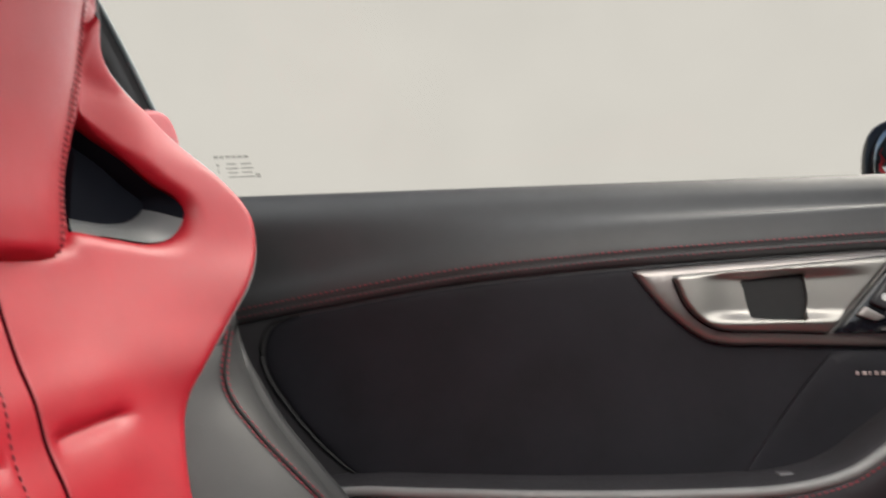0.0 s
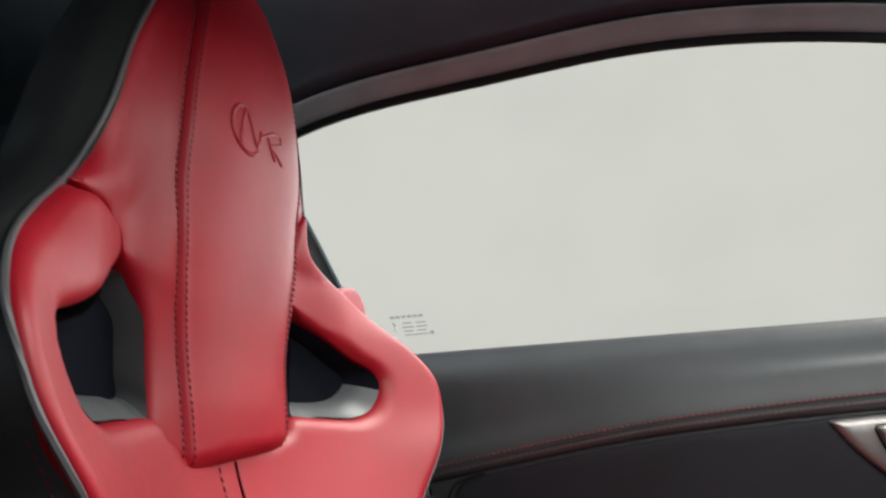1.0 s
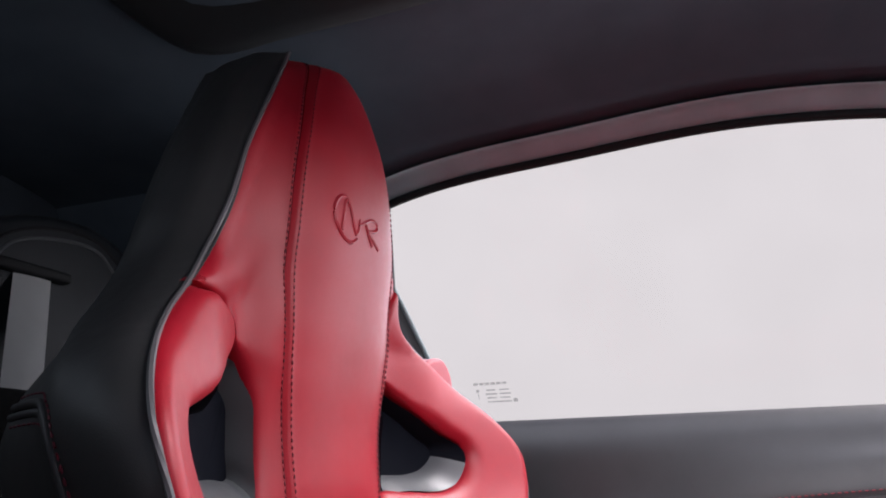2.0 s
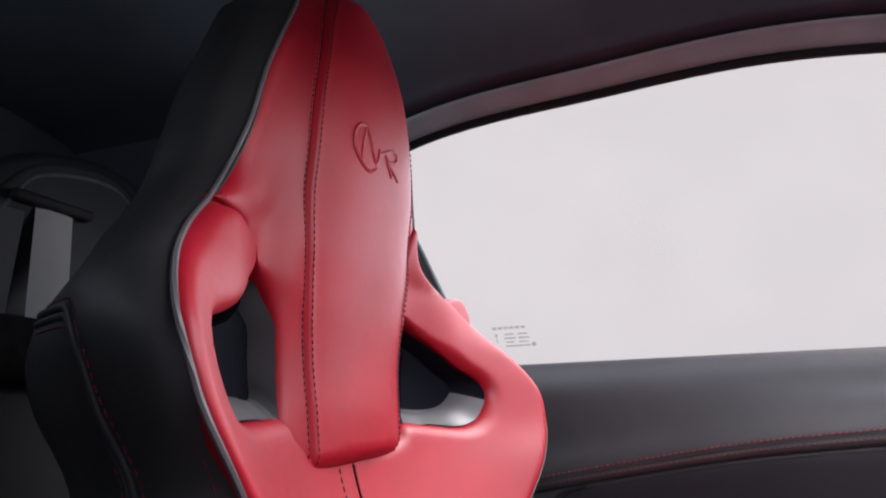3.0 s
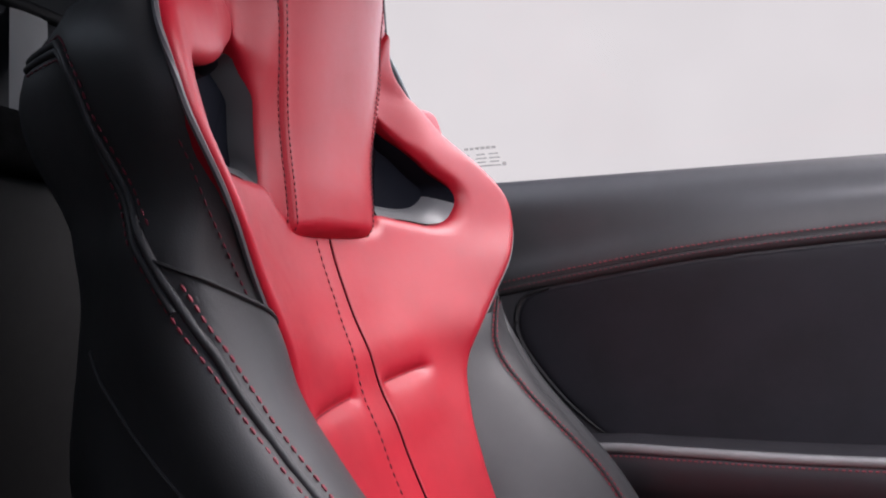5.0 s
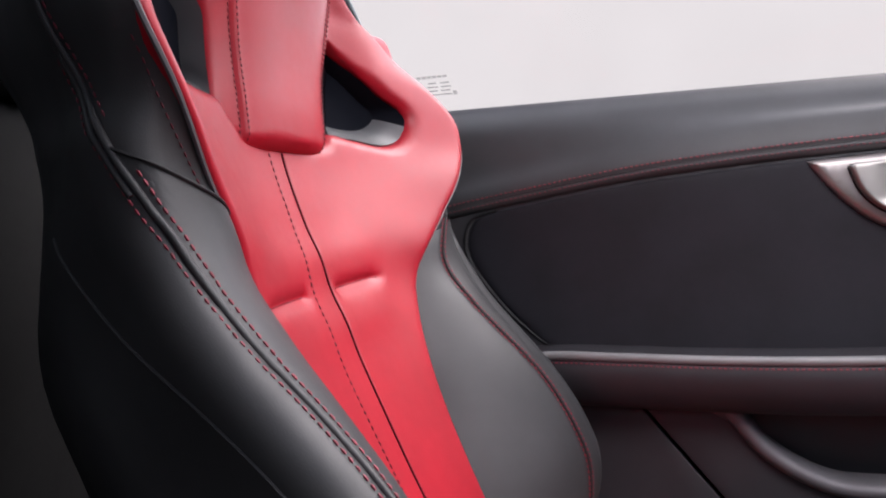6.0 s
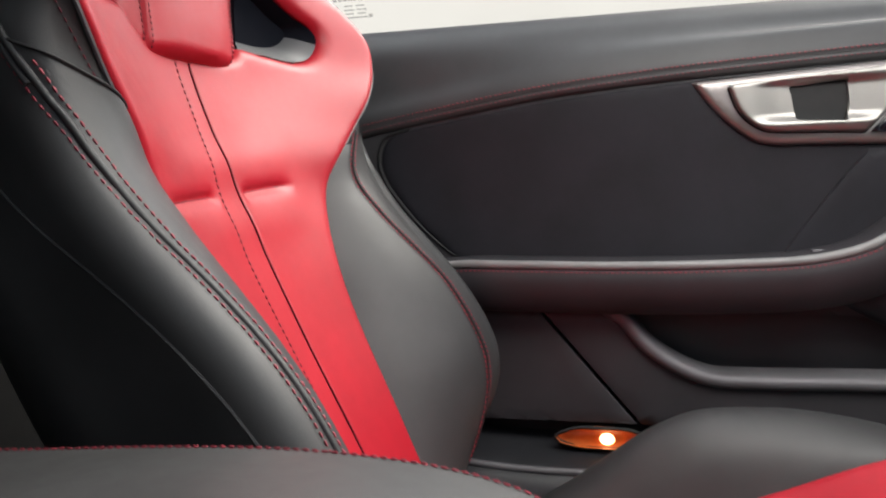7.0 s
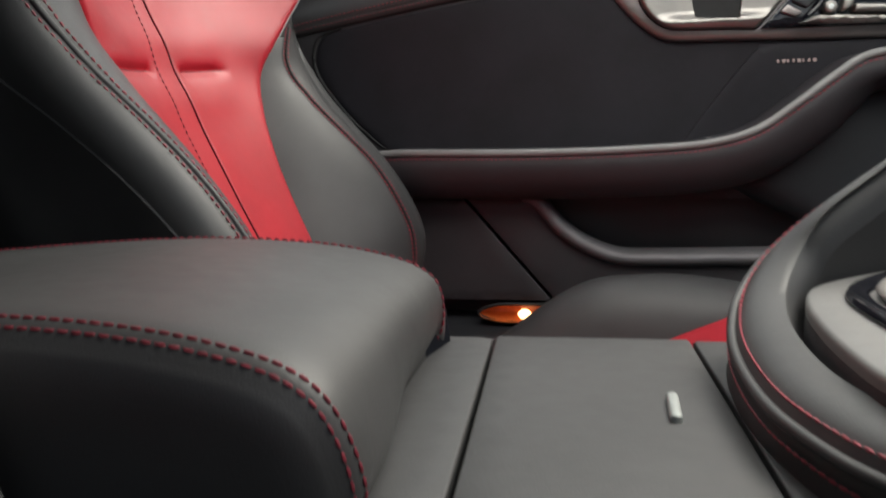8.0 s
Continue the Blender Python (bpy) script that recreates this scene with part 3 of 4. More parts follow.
        # the funnel's arc in shade is coloured black, the rest stays grey
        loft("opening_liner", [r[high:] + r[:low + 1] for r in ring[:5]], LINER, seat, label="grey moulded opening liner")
        loft("opening_hollow", [r[low:high + 1] + (r[:1] if sign > 0 else []) for r in ring[:5]], HOLLOW_SHADE, seat, label="hollow of the opening, its shade coloured black")
        loft("opening_hollow", ring[4:], HOLLOW_SHADE, seat, closed=True, caps=True, label="hollow of the opening, its shade coloured black")

    # bolsters, piping and side seams
    for sign in (-1, 1):
        # the seam runs straight up from the bolster's edge over the shell's side, then curls back
        zs = np.r_[np.linspace(0.33, 0.70, 60), np.linspace(0.705, 0.885, 60)]
        offs = []
        for z in zs:
            r = side_ring(z)
            run = np.r_[0, np.cumsum(np.linalg.norm(np.diff(r, axis=0), axis=1))]
            k = int(np.argmax(r[:, 1] < seam_x(z)))
            back = np.interp(-float(seam_x(z)), -r[k - 1:k + 1, 1], run[k - 1:k + 1]) if z > 0.74 and k > 0 else 0.0
            offs.append(back)
        offs = np.convolve(np.pad(offs, 3, "edge"), np.ones(7) / 7, "valid")
        curl = spline([(0.885, offs[-1]), (0.902, offs[-1] + 0.004), (0.914, offs[-1] + 0.014), (0.919, offs[-1] + 0.030), (0.919, offs[-1] + 0.075)], count=30)
        climb = np.concatenate([np.stack([zs, offs], 1), curl[1:]])

        def section(z):
            """The bolster's skin at z, from the red panel to the seam."""
            w, x = float(edge_u(z)), float(edge_x(z))
            ub = float(half_width(z)) - 0.006
            f = float(face_x(ub, z))
            full = np.clip((0.80 - z) / 0.12, 0, 1)
            away = np.array([x - f, -(w - ub)])
            n = np.linalg.norm(away) + 1e-9
            nu, nx = -away[0] / n, (w - ub) / n
            pts = [(ub - 0.012, f - 0.030), (ub - 0.001, f - 0.008)]
            for k, up in ((0.22, 0.008), (0.5, 0.014), (0.78, 0.012), (0.93, 0.006)):
                pts.append((ub + (w - ub) * k + nu * up * full, f + (x - f) * k + nx * up * full))
            pts.append((w, x))
            back = float(np.interp(z, zs, offs))
            if back > 0.0004:
                pts += [(abs(q[1]), q[0]) for q in (side_point(z, back * k, 1, 0.0) for k in (0.5, 1.0))]
            return spline(pts, count=120)

        def outside(z):
            """The far bolster's outer roll, from the edge round to the side."""
            w, x = float(edge_u(z)), float(edge_x(z))
            k = float(ease((z - 0.36) / 0.10) * ease((0.775 - z) / 0.07))
            pts = [(w + 0.006, x + 0.0050 * k - 0.0006), (w + 0.010 + 0.008 * k, x - 0.002 + 0.007 * k), (w + 0.012 + 0.019 * k, x - 0.014 + 0.009 * k), (w + 0.014 + 0.022 * k, x - 0.035), (w + 0.008 + 0.010 * k, x - 0.070)]
            return spline(pts, count=16)
        ring = []
        for i in range(46):
            line = []
            for k in np.linspace(0, 1, 22):
                z = 0.31 + (0.742 + 0.046 * k - 0.31) * i / 45
                line.append((*section(z)[int(round(k * 119))], z))
            if sign > 0:
                line = line + [(*q, line[-1][2]) for q in outside(line[-1][2])]
            edge = [] if sign > 0 else [(line[-1][0] + 0.002, line[-1][1] - 0.008, line[-1][2])] if i < 40 else [(line[-1][0] - 0.002, line[-1][1] - 0.003, line[-1][2])]
            ring.append([(px + 0.0006, sign * (pu + 0.0009), z) for pu, px, z in line + edge])
        loft("bolster", ring, BLACK, seat, label="black leather side bolster")
        # seam bead between bolster and side, and its stitches
        bead = [(float(edge_x(z)) - 0.001, sign * (float(edge_u(z)) + 0.001), z) if s < 0.001 else side_point(z, s, sign, 0.0004) for z, s in climb]
        if sign < 0:
            tube("seam_bead", spline(bead[::3], 0.005), 0.0028, BLACK, seat, 8)
            # the second padded ridge beside it, on the shell's side
            t = np.gradient(climb, axis=0)
            t /= np.linalg.norm(t, axis=1)[:, None]
            high = np.nonzero(climb[:, 0] > 0.76)[0]
            ridge = [side_point(climb[i, 0] - t[i, 1] * 0.0056, max(0.001, climb[i, 1] + t[i, 0] * 0.0056), sign, 0.0) for i in high]
            tube("seam_bead", spline(ridge[::3], 0.005), 0.0026, BLACK, seat, 8)
        inner_row = []
        for z in np.linspace(0.33, 0.778, 70):
            fine = section(z)
            run = np.cumsum(np.linalg.norm(np.diff(fine[::-1], axis=0), axis=1))
            pu, px = fine[::-1][int(np.searchsorted(run, 0.0078))]
            inner_row.append((px + 0.0009, sign * (pu + 0.0010), z))
        if sign < 0:
            stitches("stitching", inner_row, THREAD, seat, 0.0046, 0.0018, 0.0010, "red thread stitching", side=(1, 0, 0))
            t = np.gradient(climb, axis=0)
            t /= np.linalg.norm(t, axis=1)[:, None]
            for off, part_of in ((0.0080, climb[:, 0] < 0.80), (0.0115, climb[:, 0] >= 0.80), (-0.0062, climb[:, 0] >= 0.80)):
                keep = np.nonzero(part_of)[0] if off == 0.0080 else np.arange(int(np.argmax(part_of)), len(climb))
                row = [side_point(climb[i, 0] - t[i, 1] * off, max(0.001, climb[i, 1] + t[i, 0] * off), sign, 0.0005) for i in keep]
                stitches("stitching", row, THREAD if off == 0.0080 else DIM_THREAD, seat, 0.0044, 0.0020, 0.0009 if off == 0.0080 else 0.0007, "red thread stitching", side=(1, 0, 0))
        else:
            # a fine seam over the far bolster with a row of stitches on either side
            rows = {0.0: [], -0.0046: [], 0.0046: []}
            for z in np.linspace(0.36, 0.775, 90):
                skin = np.concatenate([section(z), outside(z)])
                run = np.r_[0, np.cumsum(np.linalg.norm(np.diff(skin, axis=0), axis=1))]
                seam_at = run[119] - 0.021 - 0.040 * float(ease((z - 0.57) / 0.17))
                for off in rows:
                    pu, px = (float(np.interp(seam_at + off, run, skin[:, k])) for k in (0, 1))
                    rows[off].append((px + 0.0016, pu - 0.0006, z))
            tube("seam", rows[0.0], 0.0017, RUBBER, seat, 6)
            for off in (-0.0046, 0.0046):
                stitches("stitching", rows[off], THREAD, seat, 0.0042, 0.0020, 0.0009, "wine-red thread stitching", side=(1, 0, 0))
        # lower edge of the black wing panel, down to the red panel
        tip = [Vector(p[-2 - j]) + Vector((0.0004, sign * 0.0006, 0.0006)) for p in ring[-1:] for j in range(0, 20, 2)]
        if sign < 0:
            tube("seam_bead", spline(tip, count=40), 0.0013, RUBBER, seat, 6)
        # row of stitches beside the piping
        zz = np.linspace(0.765, 0.850, 30)
        row = []
        for z in zz:
            line = np.concatenate([[(float(half_width(z)), float(face_x(half_width(z), z)) - 0.010)], side_ring(z)])
            run = np.r_[0, np.cumsum(np.linalg.norm(np.diff(line, axis=0), axis=1))]
            row.append((np.interp(0.012, run, line[:, 1]) + 0.0003, sign * (np.interp(0.012, run, line[:, 0]) + 0.0004), z))
        stitches("stitching", row, DIM_THREAD, seat, 0.0040, 0.0026, 0.0006, side=(1, 0, 0))
        zz = np.linspace(0.744, 0.860, 36)
        pipe = [(float(face_x(half_width(z), z)) - 0.0095, sign * (float(half_width(z)) + 0.0010), z) for z in zz]
        zz = np.r_[np.linspace(0.870, 1.0, 44), np.linspace(1.005, 1.268, 50)]
        pipe += [(float(edge_x(z)) + 0.001, sign * (float(edge_u(z)) + 0.0005), z) for z in zz]
        tube("piping", spline(pipe[::2], 0.005), 0.0019, PIPING, seat, 6, "grey piping")
        # low seam on the side panel
        low_seam = smooth_of([0.40, 0.558, 0.614, 0.656, 0.702, 0.75], [0.035, 0.056, 0.068, 0.080, 0.094, 0.11])
        zz = np.linspace(0.40, 0.74, 40)
        tube("seam_bead", [side_point(z, float(low_seam(z)), sign, 0.0) for z in zz], 0.0015, BLACK, seat, 6)
        # belt guide on the outer shoulder
        if sign < 0:
            continue
        guide = spline([(0.215, 0.985), (0.236, 1.003), (0.262, 1.0105), (0.286, 1.011), (0.302, 1.003), (0.316, 0.986), (0.314, 0.955), (0.225, 0.955)], 0.004, closed=True)
        cushion("belt_guide", guide, lambda u, z, h: (-0.352 + h, u, z), RED, seat, 0.005, 0.006, 0.022, "red leather belt guide")

    make_cushion(seat)
    block("seat_base", (-0.24, -0.25, 0.16), (0.44, 0.25, 0.28), PLASTIC, seat, 0.02, "black plastic seat base")
    return seat


seat = make_seat("sports_seat", "red and black leather sports seat beside the door")
seat.location = (0, SEAT_Y, 0)

# the near seat: its inner bolster beside the armrest, and its cushion
near_seat = thing("near_seat", "red and black leather seat beside the centre armrest", "car seat", "front seats")
front_edge = smooth_of([0.36, 0.45, 0.55, 0.642, 0.675, 0.723, 0.80, 0.90], [-0.02, -0.035, -0.065, -0.100, -0.110, -0.127, -0.165, -0.23])
rings = []
for z in np.linspace(0.36, 0.90, 30):
    x = float(front_edge(z))
    rings.append([(px, py, z) for px, py in spline([(x - 0.30, -0.075), (x - 0.12, -0.060), (x - 0.035, -0.056), (x - 0.006, -0.066), (x, -0.085), (x - 0.012, -0.12), (x - 0.06, -0.17), (x - 0.12, -0.30), (x - 0.14, -0.45), (x - 0.30, -0.45)], count=30)])
loft("bolster", rings, BLACK, near_seat, closed=True, caps=True, label="grey-black leather bolster")
block("seat_base", (-0.42, -0.56, 0.16), (-0.05, -0.128, 0.355), PLASTIC, near_seat, 0.02, "black plastic seat base")

make_cushion(near_seat, -0.385)

# ---- body of the car: floor, walls, roof ----
structure(block("floor", (-0.95, -0.92, 0.12), (1.0, 0.95, 0.16), CARPET, None, 0.004), "black carpeted cabin floor", "floor")
structure(block("wall_front", (0.80, -0.92, 0.16), (0.86, 0.95, 0.78), PLASTIC, None, 0.01), "plain dark front bulkhead", "wall")
structure(block("wall_near", (-0.95, -0.96, 0.16), (0.86, -0.90, 0.93), PLASTIC, None, 0.01), "plain dark near side wall", "wall")
# unseen wall, added to keep near-side sky light off the seat shell
structure(block("wall_near_rear", (-0.95, -0.93, 0.932), (-0.33, -0.87, 1.28), HEADLINER, None, 0.01), "unseen rear side wall, added to block sky light", "wall")
structure(block("wall_rear", (-0.99, -0.95, 0.16), (-0.93, 0.97, 1.33), HEADLINER, None, 0.01), "dark rear bulkhead of the cabin", "wall")

# window line of the far side: top edge and rear edge
arch = smooth_of([-0.62, -0.50, -0.43, -0.165, 0.037, 0.195, 0.40, 0.62, 0.80], [1.185, 1.215, 1.232, 1.255, 1.260, 1.245, 1.20, 1.10, 0.99])


def glass_y(z):
    return 0.985 - 0.585 * (z - 0.94)


# headlining: one curved sheet from the rail to the middle of the roof
rings = []
for x in np.linspace(-0.95, 0.27, 42):
    a = float(arch(x))
    lift = min(0.0, (a - 1.26)) * 0.8
    y = glass_y(a)
    pts = [(y - 0.036, a + 0.0225), (y - 0.046, a + 0.027), (y - 0.062, a + 0.040), (y - 0.12, a + 0.078), (0.55, 1.352 + lift), (0.30, 1.372 + lift), (0.02, 1.376 + lift), (-0.40, 1.365 + lift), (-0.70, 1.33 + lift), (-0.78, 1.25 + lift)]
    rings.append([(x, y, z) for y, z in spline(pts, count=40)])
roof = loft("ceiling", rings, HEADLINER)
mod = roof.modifiers.new("thickness", "SOLIDIFY")
mod.thickness, mod.offset = 0.02, 1.0
structure(roof, "charcoal fabric headlining of the cabin", "ceiling")

# edge of the roof's shade panel: a black strip drawn as the shadow line round its rounded rear corner
corner = spline([(0.25, 0.485), (0.0, 0.515), (-0.20, 0.530), (-0.33, 0.530), (-0.432, 0.516), (-0.485, 0.506), (-0.514, 0.486), (-0.526, 0.452), (-0.532, 0.405), (-0.535, 0.30), (-0.535, 0.05), (-0.535, -0.35)], 0.02)
gap_ring = []
for x, y in corner:
    z = 1.352 + min(0.0, float(arch(x)) - 1.26) * 0.8 + 0.08 * max(0.0, min(0.55 - y, 0.25))
    gap_ring.append([(x + dx, y + dy, z + dz) for dx, dy, dz in ((0.034, -0.045, 0.012), (0.012, -0.016, -0.004), (0.0, 0.0, -0.007), (-0.008, 0.012, -0.003), (-0.016, 0.026, 0.012))])
structure(loft("roof_gap", gap_ring, RUBBER), "black strip for the shadow line round the roof shade panel", "roof seal")

# seal strip along the window's top
rings, rubber = [], []
for x in np.linspace(-0.60, 0.66, 70):
    a = float(arch(x))
    y = glass_y(a) - 0.004
    rings.append([(x, yy, zz) for yy, zz in spline([(y + 0.012, a + 0.004), (y - 0.004, a + 0.006), (y - 0.012, a + 0.010), (y - 0.019, a + 0.018), (y - 0.028, a + 0.0225), (y - 0.040, a + 0.021)], count=14)])
    rubber.append((x, y - 0.001, a + 0.001))
structure(loft("trim", rings, SEAL), "grey seal strip over the side window", "trim")
structure(tube("trim", rubber, 0.006, RUBBER, None, 8), "black rubber window channel", "trim")

# side window
rear_x = smooth_of([0.90, 0.95, 1.04, 1.13, 1.24], [-0.388, -0.402, -0.430, -0.458, -0.50])
win = thing("window_1", "clear side window glass with a small print", "window", kind="structure")
verts, faces = [], []
cols, rws = 40, 16
for i in range(cols + 1):
    for j in range(rws + 1):
        s, v = i / cols, j / rws
        x0 = -0.44 + 1.26 * s
        top = float(arch(x0)) + 0.004
        z = 0.91 + (top - 0.91) * v
        x = x0 + (float(rear_x(z)) + 0.44) * (1 - s)
        verts.append((x, glass_y(z), z))
for i in range(cols):
    for j in range(rws):
        a = i * (rws + 1) + j
        faces.append((a, a + 1, a + rws + 2, a + rws + 1))
pane = link_mesh("pane", verts, faces, GLASS, win)
pane.visible_shadow = False


def on_glass(x, z, off=-0.0015):
    return (x, glass_y(z) + off, z)


def flat_bar(x0, x1, z0, z1):
    p = [on_glass(x0, z0), on_glass(x1, z0), on_glass(x1, z1), on_glass(x0, z1)]
    q = [on_glass(x0, z0, -0.0008), on_glass(x1, z0, -0.0008), on_glass(x1, z1, -0.0008), on_glass(x0, z1, -0.0008)]
    return link_mesh("print_bar", p + q, [(0, 1, 2, 3), (7, 6, 5, 4), (0, 4, 5, 1), (1, 5, 6, 2), (2, 6, 7, 3), (3, 7, 4, 0)], MARK, win, smooth=False)


for k in range(6):
    flat_bar(-0.366 + k * 0.0083, -0.3595 + k * 0.0083, 0.9950, 0.9982)
for row, cells in enumerate((((-0.349, -0.336), (-0.330, -0.316)), ((-0.351, -0.334), (-0.330, -0.314)), ((-0.349, -0.336), (-0.330, -0.316)), ((-0.350, -0.314),))):
    for a, b in cells:
        flat_bar(a, b, 0.9872 - row * 0.0052, 0.9890 - row * 0.0052)
flat_bar(-0.364, -0.360, 0.986, 0.989)
flat_bar(-0.3625, -0.3615, 0.977, 0.986)
flat_bar(-0.312, -0.306, 0.971, 0.976)

# B pillar trim behind the window
rings = []
for z in np.linspace(0.86, 1.27, 26):
    x = float(rear_x(z)) if z < 1.24 else -0.53
    y = glass_y(max(z, 0.94)) - 0.012
    rings.append([(px, py, z) for px, py in spline([(x + 0.003, y + 0.008), (x - 0.001, y - 0.010), (x - 0.02, y - 0.026), (x - 0.08, y - 0.04), (x - 0.25, y - 0.055), (x - 0.5, y - 0.07)], count=16)])
structure(loft("pillar_trim", rings, PLASTIC), "dark moulded pillar trim behind the side window", "pillar trim")
edge = [(float(rear_x(z)) + 0.003, glass_y(z) - 0.004, z) for z in np.linspace(0.93, 1.22, 24)]
structure(tube("trim", edge, 0.0035, SEAL, None, 8), "grey edge strip along the pillar", "trim")

# rear side trim with the belt outlet
rings = []
for x in np.linspace(-0.95, -0.50, 14):
    rings.append([(x, y, z) for y, z in spline([(0.70, 1.29), (0.74, 1.20), (0.77, 1.08), (0.80, 0.95), (0.82, 0.80), (0.83, 0.5)], count=18)])
structure(loft("wall_far_rear", rings, HEADLINER), "charcoal rear side trim", "wall")
structure(block("parcel_shelf", (-0.95, -0.88, 0.90), (-0.635, 0.80, 0.962), CARPET, None, 0.02), "dark carpeted shelf behind the seats", "shelf")
structure(block("wall_bulkhead", (-0.70, -0.88, 0.16), (-0.66, 0.80, 0.90), RUBBER, None, 0.01), "dark bulkhead under the rear shelf", "wall")

outlet = thing("belt_outlet", "dark moulded belt outlet panel behind the seat", "belt outlet")


def at_outlet(y, z, h):
    return (-0.700 + h - 0.10 * (z - 0.96), y, z)


shape = spline([(0.34, 0.955), (0.375, 1.05), (0.415, 1.115), (0.465, 1.150), (0.53, 1.168), (0.59, 1.170), (0.65, 1.145), (0.70, 1.08), (0.71, 0.955)], 0.012)
cushion("panel", shape, at_outlet, DARK_TRIM, outlet, 0.014, 0.012, 0.03)
for inset in (0.014, 0.026):
    arc = spline([(0.375 + inset, 1.04), (0.42 + inset * 0.8, 1.112 - inset), (0.47, 1.147 - inset), (0.53, 1.166 - inset), (0.59, 1.166 - inset), (0.648 - inset, 1.138 - inset)], 0.01)
    tube("seam", [at_outlet(y, z, 0.0) for y, z in arc], 0.0022, RUBBER if inset < 0.02 else LINER, outlet, 6)
block("slot", (-0.722, 0.440, 1.088), (-0.700, 0.540, 1.100), RUBBER, outlet, 0.004, "black belt slot")

belt = thing("seat_belt", "pale grey webbing seat belt hanging from its outlet", "seat belt")
rings = []
for s in np.linspace(0, 1, 24):
    x, y, z = -0.700 + 0.045 * s - 0.012 * (1 - s), 0.497 - 0.045 * s, 1.094 - 0.135 * s
    rings.append([(x, y - 0.024, z - 0.004), (x + 0.003, y - 0.01, z - 0.002), (x + 0.003, y + 0.01, z), (x, y + 0.024, z + 0.003), (x - 0.002, y + 0.02, z + 0.002), (x - 0.002, y - 0.02, z - 0.003)])
loft("webbing", rings, STRAP, belt, closed=True, caps=True)
rings = [[(x - 0.012, y - 0.052 + dy, z) for dy in (-0.018, 0.016)] + [(x - 0.015, y - 0.052 + dy, z) for dy in (0.016, -0.018)] for x, y, z in
         [(-0.700 + 0.045 * s, 0.497 - 0.045 * s, 1.080 - 0.12 * s) for s in np.linspace(0, 1, 8)]]
loft("return_webbing", rings, LINER, belt, closed=True, caps=True, label="dark grey webbing behind")

# ---- far door ----
door = thing("door_1", "black leather-trimmed car door with red stitching", "car door", kind="structure")
roll_low = smooth_of([-0.48, -0.301, -0.178, -0.045, 0.085, 0.274, 0.436, 0.80], [0.752, 0.790, 0.811, 0.831, 0.843, 0.854, 0.861, 0.868])

# inner skin behind all trim
block("door_skin", (-0.46, 0.93, 0.20), (0.80, 0.965, 0.915), PLASTIC, door, 0.01)

# padded upper roll
rings, line = [], []
for x in np.linspace(-0.46, 0.79, 70):
    zs = float(roll_low(x))
    pts = [(0.976, 0.912), (0.975, 0.938), (0.962, 0.9445), (0.940, 0.939), (0.922, 0.923), (0.907, 0.900), (0.890, zs + 0.036), (0.880, zs + 0.014), (0.8775, zs + 0.003), (0.8792, zs - 0.0010), (0.8778, zs - 0.004), (0.8788, zs - 0.0085), (0.8815, zs - 0.012), (0.8865, zs - 0.0135)]
    rings.append([(x, y, z) for y, z in spline(pts, count=64)])
    line.append((x, 0.8778, zs + 0.0045))
loft("upper_roll", rings, ROLL, door, label="black leather upper door roll")
line = np.array(line)
stitches("stitching", line + (0, -0.0006, -0.0002), THREAD, door, 0.0042, 0.0026, 0.0008, "red thread stitching", side=(0, 1, 0))
tube("seam", line + (0, 0.0018, -0.0055), 0.0013, RUBBER, door, 6)
stitches("stitching", line + (0, -0.0002, -0.0100), DIM_THREAD, door, 0.0042, 0.0026, 0.0008, side=(0, 1, 0))

# middle panel behind the insert
mid = [(x, float(roll_low(x)) - 0.010) for x in np.linspace(-0.45, 0.79, 110)] + [(0.79, 0.52)] + [(x, 0.52) for x in np.linspace(0.75, -0.42, 24)] + [(-0.45, 0.54)]
cushion("middle_panel", mid, lambda x, z, h: (x, 0.8858 - h, z), BLACK_DOOR, door, 0.02, 0.004, 0.015)
top = [(x, float(roll_low(x)) - 0.0165) for x in np.linspace(-0.225, 0.70, 110)]
left = spline([(0.70, 0.58), (-0.12, 0.58), (-0.16, 0.598), (-0.200, 0.632), (-0.240, 0.676), (-0.268, 0.718), (-0.2735, 0.745), (-0.262, 0.774), (-0.225, float(roll_low(-0.225)) - 0.0165)], 0.01)
ins = np.concatenate([top, left[:-1]])
cushion("insert", ins, lambda x, z, h: (x, 0.8800 - h + 0.004 * np.exp(-((z - 0.70) / 0.09) ** 2), z), CLOTH, door, 0.012, 0.006, 0.006, "black grained door insert")
ins_edge = spline([(-0.12, 0.588), (-0.16, 0.600), (-0.203, 0.633), (-0.243, 0.677), (-0.271, 0.719), (-0.277, 0.746), (-0.266, 0.775), (-0.230, 0.787)], 0.006)
tube("seam_bead", [(x, 0.8848, z) for x, z in ins_edge], 0.0025, RUBBER, door, 6)

# speaker grille ahead of the insert
spk = spline([(0.262, 0.585), (0.280, 0.613), (0.300, 0.641), (0.345, 0.700), (0.375, 0.735)], 0.008)
spk = np.concatenate([spk, np.linspace((0.40, 0.735), (0.66, 0.735), 10), np.linspace((0.66, 0.72), (0.66, 0.60), 6), np.linspace((0.64, 0.585), (0.28, 0.585), 16)])
grille = cushion("speaker_grille", spk, lambda x, z, h: (x, 0.8775 - h, z), CLOTH, door, 0.014, 0.003, 0.004, "black speaker grille")
for k in range(8):
    x = 0.397 + k * 0.0067
    block("badge_bar", (x, 0.8755, 0.7085), (x + (0.0030, 0.0044, 0.0020)[k % 3], 0.8780, 0.7128), BADGE, grille, 0.0005)

